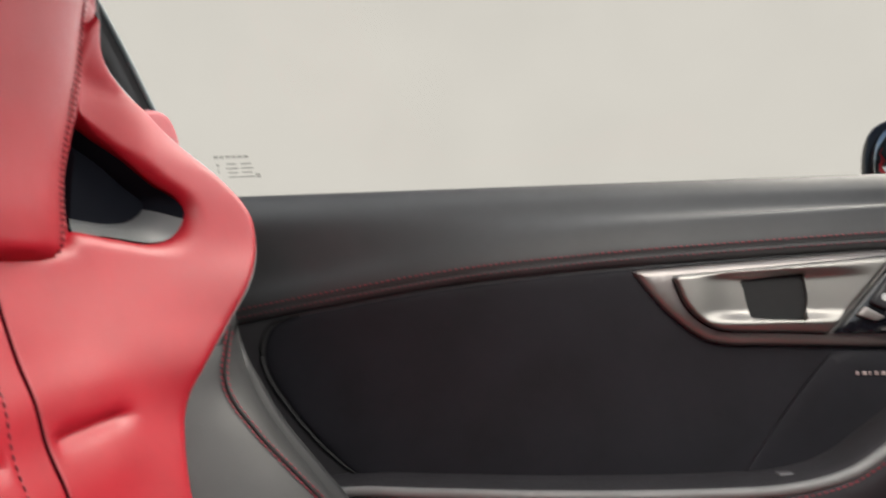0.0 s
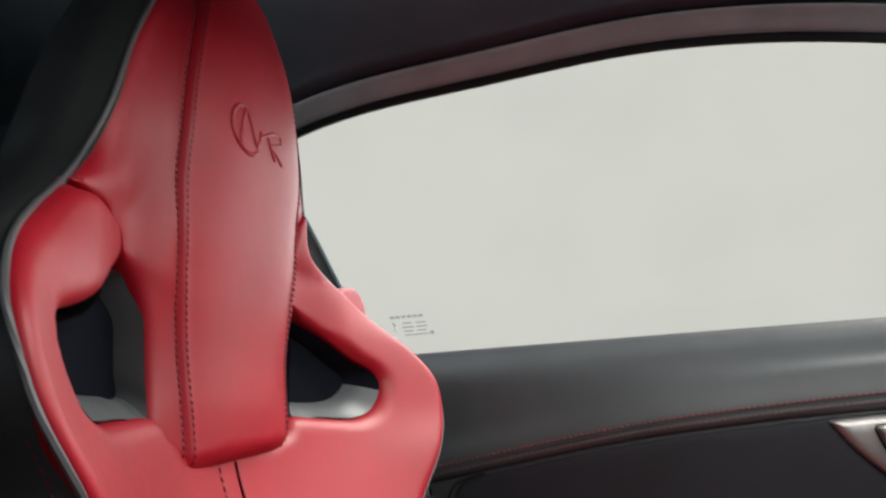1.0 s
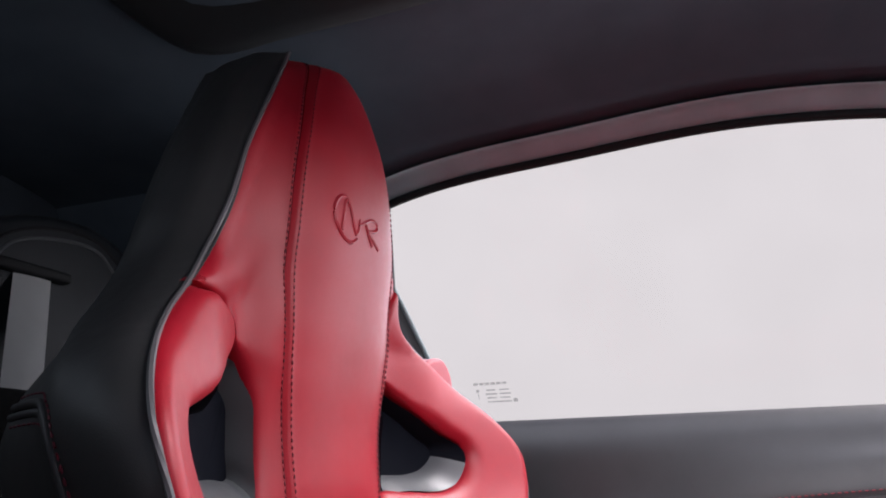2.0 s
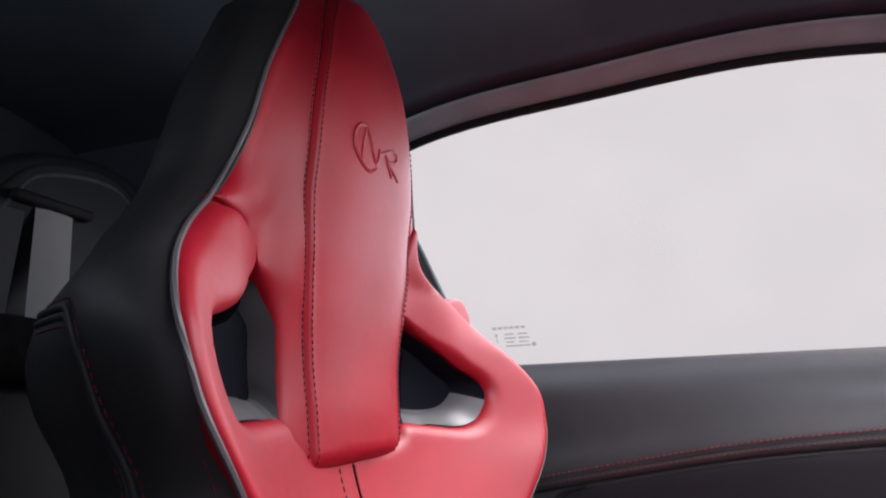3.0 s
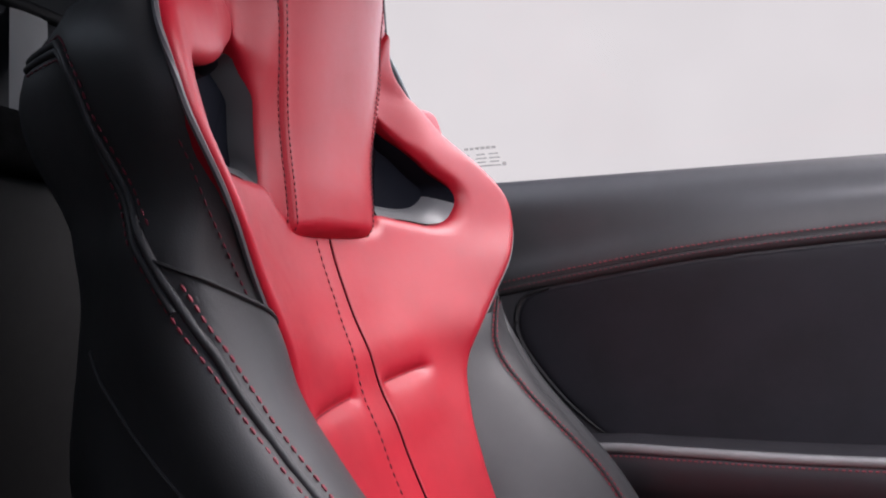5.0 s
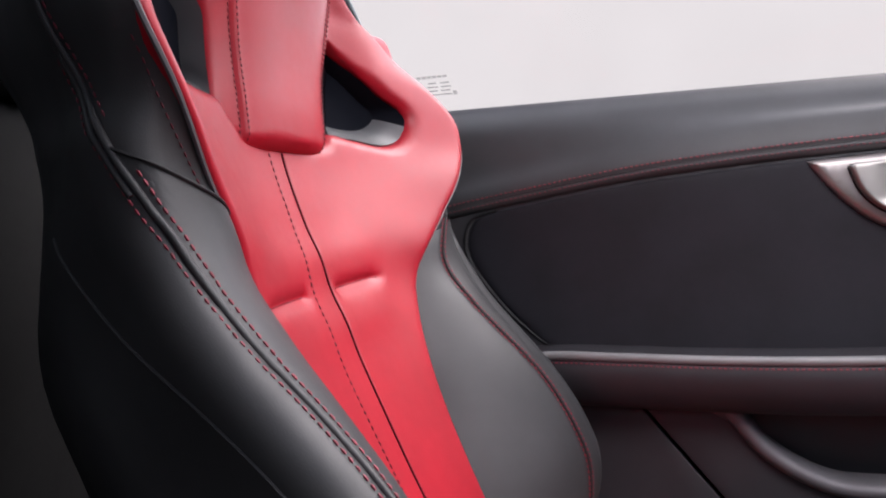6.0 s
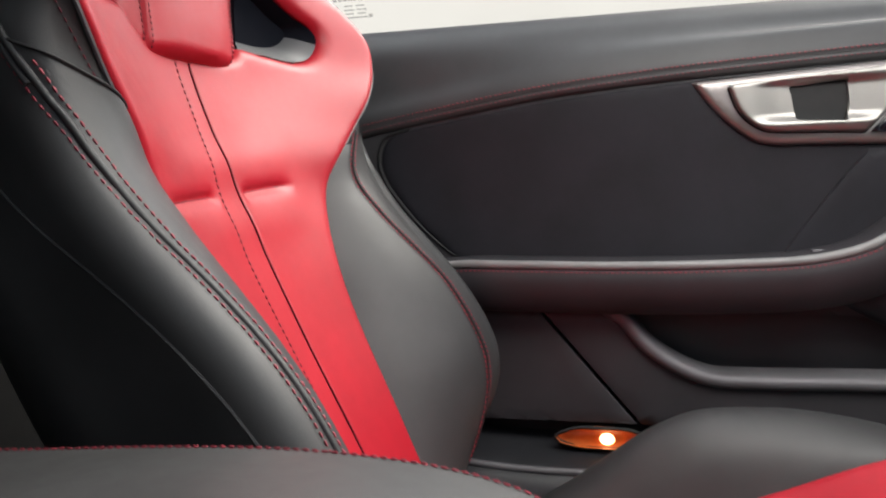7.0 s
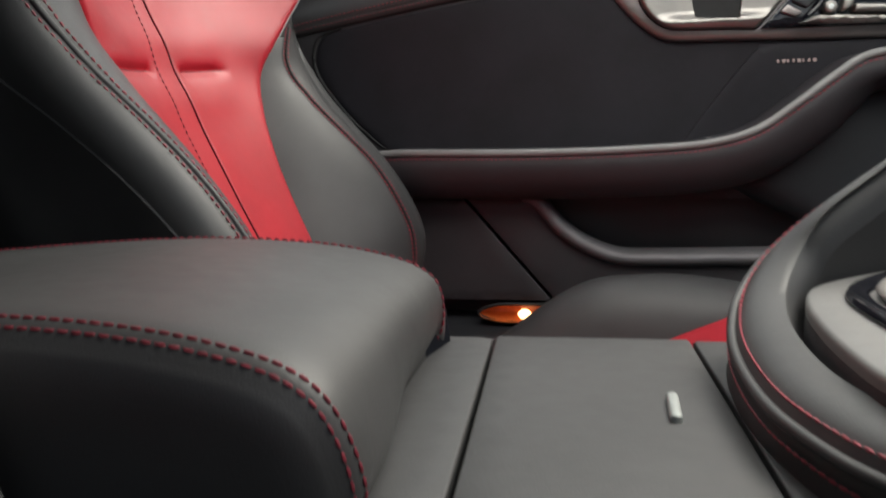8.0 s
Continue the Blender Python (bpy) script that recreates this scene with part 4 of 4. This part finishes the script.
# armrest with its sweep up to the front
path = spline([(-0.21, 0.592), (-0.14, 0.598), (-0.06, 0.597), (0.06, 0.595), (0.21, 0.597), (0.300, 0.603), (0.355, 0.618), (0.405, 0.652), (0.450, 0.686), (0.480, 0.706), (0.515, 0.714), (0.60, 0.714), (0.72, 0.716)], 0.010)
tang = np.gradient(path, axis=0)
tang /= np.linalg.norm(tang, axis=1)[:, None]
rings, edge_line = [], []
for (x, z), (tx, tz) in zip(path, tang):
    nx, nz = -tz, tx
    deep = 0.066 - 0.02 * np.clip((x - 0.42) / 0.10, 0, 1)
    inn = 0.012 * np.clip((-0.10 - x) / 0.1, 0, 1)
    pts = [(0.892, 0.006), (0.870, 0.004), (0.835, 0.003), (0.816, 0.001), (0.807, -0.006), (0.804, -0.016), (0.806, -0.030), (0.815, -deep * 0.75), (0.832, -deep), (0.860, -deep - 0.004), (0.90, -deep - 0.002)]
    rings.append([(x + nx * o, y + inn * 5 * (0.9 - y) / 0.1 * 0.2, z + nz * o) for y, o in spline(pts, count=34)])
    edge_line.append((x + nx * -0.010, 0.8040 + inn * 0.9, z + nz * -0.010))
loft("armrest", rings, BLACK_DOOR, door, caps=True, label="black leather armrest with red stitching")
edge_line = np.array(edge_line)
stitches("stitching", edge_line + (0, -0.0003, 0.0), THREAD, door, 0.0042, 0.0022, 0.0009, "red thread stitching", side=(0, 1, 0))
# piped edge in the paler grey that carries the leather's highlight
tube("edge_piping", edge_line + (0, 0.0040, 0.0085), 0.0060, EDGE_HIGHLIGHT, door, 10, "piped top edge, its highlight in lighter grey")
block("pull_clip", (0.300, 0.845, 0.6065), (0.330, 0.858, 0.6095), RIM, door, 0.001, "grey clip")

# lower panels: rear piece, pocket front with its rim, dark pocket
rear = [(-0.44, 0.53), (-0.049, 0.53), (0.020, 0.448), (0.086, 0.371), (-0.44, 0.371)]
rear = np.concatenate([np.linspace(a, b, 14, endpoint=False) for a, b in zip(rear, rear[1:] + rear[:1])])
cushion("lower_rear_panel", rear, lambda x, z, h: (x, 0.868 - h, z), BLACK_DOOR, door, 0.02, 0.002, 0.03)
lip = spline([(0.048, 0.531), (0.068, 0.520), (0.099, 0.483), (0.137, 0.456), (0.182, 0.4385), (0.24, 0.436), (0.35, 0.437), (0.60, 0.439), (0.78, 0.44)], 0.008)
front = np.concatenate([[(-0.043, 0.531)], lip, [(0.78, 0.371)], np.linspace((0.70, 0.371), (0.12, 0.371), 20), np.linspace((0.0925, 0.371), (-0.043, 0.5295), 24)])
cushion("pocket_front", front, lambda x, z, h: (x, 0.866 - h, z), BLACK_DOOR, door, 0.02, 0.002, 0.03)
rings = []
tl = np.gradient(lip, axis=0)
tl /= np.linalg.norm(tl, axis=1)[:, None]
for (x, z), (tx, tz) in zip(lip, tl):
    nx, nz = -tz, tx
    rings.append([(x + nx * o, y, z + nz * o) for y, o in spline([(0.870, -0.012), (0.859, -0.010), (0.853, -0.003), (0.853, 0.004), (0.862, 0.009), (0.90, 0.011)], count=14)])
loft("pocket_rim", rings, RIM, door, label="grey satin rim of the door pocket")
block("pocket_floor", (0.06, 0.87, 0.405), (0.78, 0.93, 0.42), RUBBER, door, 0.003)

low_front = spline([(0.29, 0.565), (0.38, 0.60), (0.44, 0.65), (0.50, 0.69), (0.62, 0.70), (0.78, 0.70), (0.78, 0.56), (0.78, 0.442), (0.60, 0.443), (0.50, 0.452), (0.42, 0.495), (0.35, 0.53)], 0.012, closed=True)
cushion("lower_front_panel", low_front, lambda x, z, h: (x, 0.868 - h, z), DARK_TRIM, door, 0.016, 0.03, 0.004)

# handle bezel, handle and switches
bez = spline([(0.160, 0.8285), (0.185, 0.795), (0.212, 0.768), (0.238, 0.7495), (0.262, 0.7435), (0.30, 0.7425), (0.42, 0.739), (0.60, 0.735)], 0.006)
bez = np.concatenate([bez, [(0.60, 0.855)], np.linspace((0.58, 0.8545), (0.168, 0.830), 50)])
cushion("handle_bezel", bez, lambda x, z, h: (x, 0.872 - h, z), BEZEL, door, 0.010, 0.010, 0.012, "bronze-grey metal handle bezel")
han = spline([(0.205, 0.8195), (0.2165, 0.790), (0.231, 0.773), (0.247, 0.763), (0.262, 0.7595), (0.30, 0.758), (0.34, 0.7565), (0.364, 0.7550)], 0.004)
han = np.concatenate([han, spline([(0.368, 0.757), (0.400, 0.793), (0.436, 0.8365)], 0.005), np.linspace((0.430, 0.8370), (0.210, 0.8215), 44)])
cushion("handle_gap", (han - han.mean(0)) * (1.035, 1.07) + han.mean(0), lambda x, z, h: (x, 0.8712 - h, z), RUBBER, door, 0.012, 0.003, 0.008)
corners = [np.array(c) for c in ((0.278, 0.8153), (0.2813, 0.7937), (0.2854, 0.7735), (0.313, 0.7710), (0.3439, 0.7695), (0.3475, 0.7937), (0.3448, 0.8215), (0.3129, 0.8189))]
hole = np.concatenate([np.linspace(a + (b - a) * 0.04, b - (b - a) * 0.04, 9) for a, b in zip(corners, corners[1:] + corners[:1])])


def at_handle(x, z, h):
    # a scooped plate with a finger hollow and a proud lower lip
    dip = 0.009 * ease((x - 0.222) / 0.05) * ease((0.43 - x) / 0.10) * ease((z - 0.766) / 0.016) * ease((0.828 - z) / 0.012)
    q = np.array([(x, z)])
    if 0.265 < x < 0.358 and inside(hole, q)[0]:
        dip += 0.030 * min(1.0, float(far_from(hole, q)[0]) / 0.0025)
    return (x, 0.858 - h + dip + 0.35 * max(0.0, 0.7685 - z), z)


cushion("handle", han, at_handle, SATIN, door, 0.003, 0.004, 0.034, "satin silver door handle", lines=[np.r_[hole, hole[:1]]], line_width=0.003)
cushion("finger_recess", (hole - hole.mean(0)) * 0.97 + hole.mean(0), lambda x, z, h: (x, 0.872 - h + 0.014 * (1 - ((x - 0.306) / 0.05) ** 2), z), BLUE, door, 0.005, 0.002, 0.002, "dark blue-black finger recess")
sw = np.concatenate([np.linspace(a, b, 10, endpoint=False) for a, b in (((0.373, 0.755), (0.56, 0.752)), ((0.56, 0.752), (0.56, 0.838)), ((0.56, 0.838), (0.443, 0.8365)), ((0.443, 0.8365), (0.373, 0.755)))])
cushion("switch_plate", sw, lambda x, z, h: (x, 0.862 - h, z), GLOSS, door, 0.01, 0.003, 0.008, "gloss black switch plate")

def poly_of(*c):
    c = [np.array(p, float) for p in c]
    return np.concatenate([np.linspace(p + (q - p) * 0.08, q - (q - p) * 0.08, 7) for p, q in zip(c, c[1:] + c[:1])])


def disc(x, z, r, n=18):
    return [(x + r * math.cos(a), z + r * math.sin(a)) for a in np.linspace(0, 2 * math.pi, n, endpoint=False)]


button = cushion("memory_button", poly_of((0.408, 0.7875), (0.430, 0.777), (0.459, 0.812), (0.435, 0.822)), lambda p, q, h: (p, 0.856 - h, q), PLASTIC, door, 0.004, 0.002, 0.004, "dark grey memory button")
for x, z in ((0.424, 0.793), (0.438, 0.808)):
    cushion("button_mark", disc(x, z, 0.0042), lambda p, q, h: (p, 0.8552 - h, q), WHITE_MARK, button, 0.002, 0.0004, 0.0004)
cushion("button_edge", poly_of((0.394, 0.774), (0.414, 0.767), (0.424, 0.772), (0.404, 0.784)), lambda p, q, h: (p, 0.856 - h, q), BEZEL, door, 0.004, 0.002, 0.003)
# chromed seat switches: a base, a squab, a leaning back and a round knob
cushion("seat_switch", poly_of((0.418, 0.757), (0.55, 0.754), (0.55, 0.764), (0.470, 0.768), (0.440, 0.768)), lambda p, q, h: (p, 0.852 - h, q), SATIN, door, 0.004, 0.004, 0.008, "chromed seat switch")
cushion("seat_switch", poly_of((0.484, 0.768), (0.545, 0.766), (0.545, 0.777), (0.486, 0.780)), lambda p, q, h: (p, 0.846 - h, q), SATIN, door, 0.004, 0.004, 0.012, "chromed seat switch")
cushion("seat_switch", poly_of((0.468, 0.770), (0.482, 0.772), (0.500, 0.826), (0.486, 0.830)), lambda p, q, h: (p, 0.847 - h, q), SATIN, door, 0.004, 0.004, 0.010, "chromed seat switch")
knob = cushion("switch_knob", disc(0.4555, 0.7765, 0.0085), lambda p, q, h: (p, 0.846 - h, q), SATIN, door, 0.003, 0.003, 0.012, "chromed round switch")
cushion("knob_cap", disc(0.4555, 0.7765, 0.0040, 12), lambda p, q, h: (p, 0.8455 - h, q), WHITE_MARK, knob, 0.003, 0.001, 0.002)
tube("switch_trim", spline([(0.428, 0.846, 0.766), (0.440, 0.845, 0.778), (0.452, 0.845, 0.796), (0.470, 0.846, 0.816), (0.478, 0.848, 0.834)], 0.004), 0.0035, GLOSS, door, 8, "black gloss trim")

# warning lamp low on the door: an amber trough with a bulb in it
rings = []
for k, x in enumerate(np.linspace(-0.022, 0.102, 28)):
    full = math.sqrt(max(0.0, 1 - (abs(k - 13.5) / 13.5) ** 2.4)) + 0.02
    deep, tall = 0.024 * full, 0.0125 * full
    rings.append([(x, y, z) for y, z in spline([(0.8555, 0.3535 + tall), (0.855 + deep, 0.3535 + tall * 0.7), (0.855 + deep, 0.3535 - tall * 0.3), (0.853 + deep * 0.6, 0.3535 - tall * 0.85), (0.848, 0.3535 - tall)], count=12)])
trough = loft("lamp_trough", rings, AMBER, door, label="amber lamp trough")
bulb_ring = []
for a in np.linspace(0.02, math.pi - 0.02, 10):
    bulb_ring.append([(0.046 + 0.010 * math.cos(a), 0.858 + 0.008 * math.sin(a) * math.cos(q), 0.3515 + 0.008 * math.sin(a) * math.sin(q)) for q in np.linspace(0, 2 * math.pi, 14, endpoint=False)])
lip_ring = spline([(-0.024, 0.3535), (0.0, 0.3655), (0.04, 0.3675), (0.08, 0.3655), (0.104, 0.3535), (0.08, 0.3415), (0.04, 0.3395), (0.0, 0.3415)], 0.006, closed=True)
tube("lamp_rim", [(x, 0.8545, z) for x, z in np.r_[lip_ring, lip_ring[:1]]], 0.0025, RUBBER, door, 6)
loft("bulb", bulb_ring, BULB, trough, closed=True, caps=True, label="bright lamp bulb")

# door sill with its plate
sill = thing("door_sill", "dark door sill with a satin tread strip", "door sill")
rings = []
for x in np.linspace(-0.5, 0.8, 50):
    lift = 0.02 * np.clip((-0.02 - x) / 0.2, 0, 1) ** 2
    rings.append([(x, y, z + lift) for y, z in spline([(0.95, 0.34), (0.90, 0.338), (0.84, 0.330), (0.80, 0.318), (0.785, 0.29), (0.78, 0.16)], count=16)])
loft("sill_body", rings, PLASTIC, sill)
tube("tread_strip", [(x, 0.805, 0.322 + 0.02 * np.clip((-0.02 - x) / 0.2, 0, 1) ** 2) for x in np.linspace(-0.4, 0.7, 40)], 0.005, RIM, sill, 8, "grey satin tread strip")

# ---- centre console ----
con = thing("centre_console", "grey-black leather centre console with a lidded tray", "console")


def slab(name, corners, z, mat, parent, step=0.014, r=0.0016, thick=0.02, label="", n=70, relief=None):
    c = [np.array(p) for p in corners]
    poly = np.concatenate([np.linspace(a, b, n, endpoint=False) for a, b in zip(c, c[1:] + c[:1])])
    return cushion(name, poly, lambda x, y, h: (x, y, z + h), mat, parent, step, r, thick, label, relief)


slab("rear_deck", [(-0.40, -0.12), (0.084, -0.12), (0.073, 0.197), (-0.40, 0.197)], 0.490, BLACK, con)
slab("tray_lid", [(0.0865, -0.12), (0.198, -0.12), (0.1925, 0.1965), (0.0755, 0.1965)], 0.491, BLACK, con, label="flat leather tray lid")
slab("front_deck", [(0.2005, -0.12), (0.30, -0.12), (0.30, 0.197), (0.195, 0.197)], 0.490, BLACK, con)
block("console_body", (-0.42, -0.125, 0.16), (0.80, 0.2, 0.468), BLACK_DOOR, con, 0.006)
half = [(0.165 + 0.0028 * math.cos(a), 0.084 + 0.0028 * math.sin(a)) for a in np.linspace(0, math.pi, 14)]
pill = half + [(0.1622, y) for y in np.linspace(0.082, 0.059, 8)] + [(0.330 - x, 0.141 - y) for x, y in half] + [(0.1678, y) for y in np.linspace(0.059, 0.082, 8)]
cushion("lid_tab", pill, lambda x, y, h: (x + 0.004 + 0.05 * (y - 0.07), y, 0.4945 + h), SILVER_TAB, con, 0.002, 0.0018, 0.004, "bright silver lid tab")

arm = thing("armrest_box", "grey-black leather centre armrest with red stitching", "armrest")
top_line = spline([(-0.42, 0.538), (-0.25, 0.549), (-0.15, 0.5555), (-0.085, 0.557), (-0.03, 0.554), (0.005, 0.5485), (0.030, 0.541), (0.043, 0.532), (0.052, 0.517), (0.057, 0.499), (0.058, 0.484)], 0.004)
tt = np.gradient(top_line, axis=0)
tt /= np.linalg.norm(tt, axis=1)[:, None]
span = np.r_[0, np.cumsum(np.linalg.norm(np.diff(top_line, axis=0), axis=1))]


L = span[-1]


def at_arm(s, y, h):
    x, z = np.interp(s, span, top_line[:, 0]), np.interp(s, span, top_line[:, 1])
    tx, tz = np.interp(s, span, tt[:, 0]), np.interp(s, span, tt[:, 1])
    h = h + 0.004 * (1 - ((y - 0.067) / 0.112) ** 2)
    # the front face is undercut, most of all towards the far corner
    low = np.clip((s - L + 0.055) / 0.055, 0, 1) ** 1.4
    cut = np.clip((y + 0.035) / 0.12, 0, 1)
    cut = 0.024 * cut * cut * (3 - 2 * cut) * (1 - 0.75 * np.clip((y - 0.160) / 0.018, 0, 1))
    return (x - tz * h - low * cut, y, z + tx * h)


cover = np.concatenate([np.linspace((0, -0.052), (L, -0.052), 110, endpoint=False), np.linspace((L, -0.052), (L, 0.182), 44, endpoint=False), np.linspace((L, 0.182), (0, 0.182), 110, endpoint=False), np.linspace((0, 0.182), (0, -0.052), 40, endpoint=False)])


def arm_seam(s, y):
    return -0.0030 * np.exp(-((y + 0.0475) / 0.0024) ** 2) + 0.0012 * np.exp(-((y + 0.041) / 0.004) ** 2)


near_seam = [(s, -0.0460) for s in np.linspace(0.01, L - 0.002, 60)]
cushion("lid", cover, at_arm, BLACK, arm, 0.009, 0.021, 0.008, "grey-black leather armrest lid", relief=arm_seam, lines=[near_seam], line_width=0.005)
for y in (-0.0390, -0.0432):
    stitches("stitching", on_cushion(cover, [(s, y) for s in np.linspace(0.01, L - 0.004, 150)], at_arm, 0.021, arm_seam, 0.0002), THREAD, arm, 0.0040, 0.0012, 0.0007, "red thread stitching")
stitches("stitching", on_cushion(cover, [(s, 0.1640) for s in np.linspace(0.01, L - 0.004, 150)], at_arm, 0.021, arm_seam, 0.0005), THREAD, arm, 0.0038, 0.0014, 0.0008, "red thread stitching")
flank = [(x + tz * 0.0195, z - tx * 0.0195) for (x, z), (tx, tz) in zip(top_line, tt)][:-1]
flank = np.array([p for p in flank if p[1] > 0.47] + [(0.036, 0.44)] + [(x, 0.44) for x in np.linspace(0.02, -0.42, 30)])
cushion("near_side", flank, lambda x, z, h: (x, -0.0522 - h * 0.5, z), BLACK, arm, 0.012, 0.004, 0.003, "grey-black leather side of the armrest")
block("box", (-0.42, -0.041, 0.44), (0.040, 0.168, 0.528), RUBBER, arm, 0.004, "black armrest box")
# black wedge added as the shadow gap under the lid's far front corner
gap_wedge = [(0.036, 0.126, 0.4905), (0.048, 0.183, 0.4905), (0.0465, 0.179, 0.513), (0.042, 0.160, 0.505)]
link_mesh("lid_gap_shade", gap_wedge + [(x - 0.03, y + 0.002, z) for x, y, z in gap_wedge], [(0, 1, 2, 3), (7, 6, 5, 4), (0, 4, 5, 1), (1, 5, 6, 2), (2, 6, 7, 3), (3, 7, 4, 0)], HOLLOW_SHADE, arm, "black wedge for the shadow gap under the lid", smooth=False)

# padded surround of the gear selector, with the rail that climbs to the dashboard
sur = thing("selector_surround", "padded grey leather selector surround with red seam", "console surround")
loop = spline([(0.66, -0.060, 0.60), (0.48, -0.075, 0.565), (0.36, -0.082, 0.535), (0.275, -0.075, 0.520), (0.226, -0.045, 0.514), (0.204, 0.010, 0.513), (0.199, 0.070, 0.515), (0.203, 0.120, 0.521), (0.214, 0.158, 0.533), (0.236, 0.186, 0.552), (0.275, 0.198, 0.580), (0.34, 0.202, 0.622), (0.45, 0.204, 0.690), (0.66, 0.204, 0.80)], 0.008)
tg = np.gradient(loop, axis=0)
tg /= np.linalg.norm(tg, axis=1)[:, None]
out = np.cross(tg, (0, 0, 1.0))
out /= np.linalg.norm(out, axis=1)[:, None]
if out[len(out) // 2, 0] > 0:
    out = -out
rise = np.clip((loop[:, 2] - 0.53) / 0.06, 0, 1) * (loop[:, 1] > 0.1)
rings, skirt = [], []
for p, o, up in zip(loop, out, rise):
    w = 0.029
    prof = [(0.004, -0.040), (0.001, -0.022), (0.0, -0.008), (-0.003, -0.001), (-0.010, 0.0045), (-0.026, 0.0075), (-w * 0.8, 0.005), (-w, -0.003), (-w - 0.004, -0.016)]
    rings.append([p + o * a + np.array((0, 0, b)) for a, b in spline(prof, count=26)])
    skirt.append([p + o * a + np.array((0, 0, b)) for a, b in ((0.003, -0.036), (0.002, -0.07), (-0.010, -0.11 - 0.16 * up), (-0.03, -0.11 - 0.20 * up))])
loft("padded_rim", rings, BLACK, sur, label="grey-black padded leather rim")
loft("skirt", skirt, BLACK, sur, label="black leather skirt of the surround")
tube("seam_bead", loop + out * 0.0005 + np.array((0, 0, -0.006)), 0.0028, BLACK, sur, 8)
for da, dz in ((-0.0030, -0.0005), (0.0022, -0.0145)):
    stitches("stitching", loop + out * da + np.array((0, 0, dz + 0.001)), THREAD, sur, 0.0044, 0.0010, 0.0007, "red thread stitching")
# inner flank under the climbing rail
flank = []
for p, o, up in zip(loop, out, rise):
    if p[1] > 0.11:
        w = 0.033
        q = p + o * -w + np.array((0, 0, -0.014))
        r = np.array((max(q[0], 0.246), min(q[1], 0.166), 0.515 + 0.10 * (max(q[0], 0.246) - 0.25)))
        flank.append([q + (r - q) * k for k in np.linspace(0, 1, 8)])
loft("flank", flank, BLACK, sur, label="grey-black leather flank under the rail")


def at_plate(x, y, h):
    return (x, y, 0.534 + h + 0.14 * (x - 0.25))


plate = spline([(0.230, -0.005), (0.228, 0.035), (0.2305, 0.080), (0.236, 0.118), (0.248, 0.148), (0.280, 0.163), (0.34, 0.166), (0.45, 0.166), (0.62, 0.166), (0.62, -0.046), (0.45, -0.046), (0.33, -0.046), (0.270, -0.042), (0.240, -0.028)], 0.008, closed=True)
cushion("selector_plate", plate, at_plate, SELECTOR, sur, 0.010, 0.003, 0.003, "grey satin selector plate")
wall_rings = [[at_plate(x, y, h) for x, y in (plate - plate.mean(0)) * k + plate.mean(0)] for k, h in ((0.997, -0.0045), (1.0, -0.007), (1.001, -0.016), (1.001, -0.040))]
loft("plate_wall", wall_rings, BLACK_DOOR, sur, closed=True, label="dark side wall of the selector plate")


def rounded(cx, cy, a, b, n=64, power=3.4):
    return np.array([(cx + a * math.copysign(abs(math.cos(q)) ** (2 / power), math.cos(q)), cy + b * math.copysign(abs(math.sin(q)) ** (2 / power), math.sin(q))) for q in np.linspace(0, 2 * math.pi, n, endpoint=False)])


def ring_of(name, outer, width, h, mat, label):
    """A rounded bead that follows the outline."""
    pts = np.r_[outer, outer[:1]]
    return tube(name, [at_plate(x, y, h) for x, y in pts], width, mat, sur, 10, label, squash=0.6)


ring_of("well_ring", rounded(0.346, 0.070, 0.092, 0.078), 0.0055, 0.001, GLOSS, "gloss black ring of the selector")
ring_of("well_frame", rounded(0.346, 0.070, 0.081, 0.068), 0.0045, 0.003, SATIN, "satin metal selector frame")
cushion("well", rounded(0.346, 0.070, 0.077, 0.064), lambda x, y, h: at_plate(x, y, h + 0.001), GLOSS, sur, 0.010, 0.003, 0.003, "black selector well")
ring_of("gaiter_ring", rounded(0.352, 0.068, 0.050, 0.042), 0.0040, 0.004, SATIN, "satin metal inner ring")

# ---- outside ----
mir = thing("wing_mirror", "black wing mirror outside the side window", "wing mirror")
ring = spline([(0.10, -0.055), (0.15, 0.0), (0.12, 0.06), (0.0, 0.068), (-0.085, 0.055), (-0.105, 0.005), (-0.095, -0.05), (0.0, -0.062)], 0.012, closed=True)
MX, MY, MZ = 0.635, 1.13, 1.0


def at_mirror(a, b, h):
    d = Vector((a * 0.80, -a * 0.60, b)) + Vector((-0.60, -0.80, 0)) * h
    return (MX + d.x, MY + d.y, MZ + d.z)


housing = cushion("housing", ring, at_mirror, PAINT, mir, 0.012, 0.016, 0.07, "black painted mirror housing")
cushion("mirror_pane", ring * 0.80, lambda a, b, h: at_mirror(a, b, h + 0.002), MIRROR, housing, 0.012, 0.002, 0.004, "mirror glass")
block("mirror_arm", (MX - 0.03, 0.99, 0.90), (MX + 0.05, 1.14, 0.93), PAINT, mir, 0.01)

gr = link_mesh("ground", [(-400, -400, 0), (400, -400, 0), (400, 400, 0), (-400, 400, 0)], [(0, 1, 2, 3)], CONCRETE)
structure(gr, "pale concrete ground outside the car", "ground")
# curved sheet that glows in place of the bright, hazy outside
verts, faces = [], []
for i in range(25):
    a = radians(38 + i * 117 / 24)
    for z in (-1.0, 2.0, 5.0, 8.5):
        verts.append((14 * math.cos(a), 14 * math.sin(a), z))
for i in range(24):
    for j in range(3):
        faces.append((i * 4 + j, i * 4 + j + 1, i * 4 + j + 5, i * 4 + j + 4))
structure(link_mesh("backdrop", verts, faces, HAZE_GLOW), "glowing sheet for the overexposed hazy distance", "backdrop")
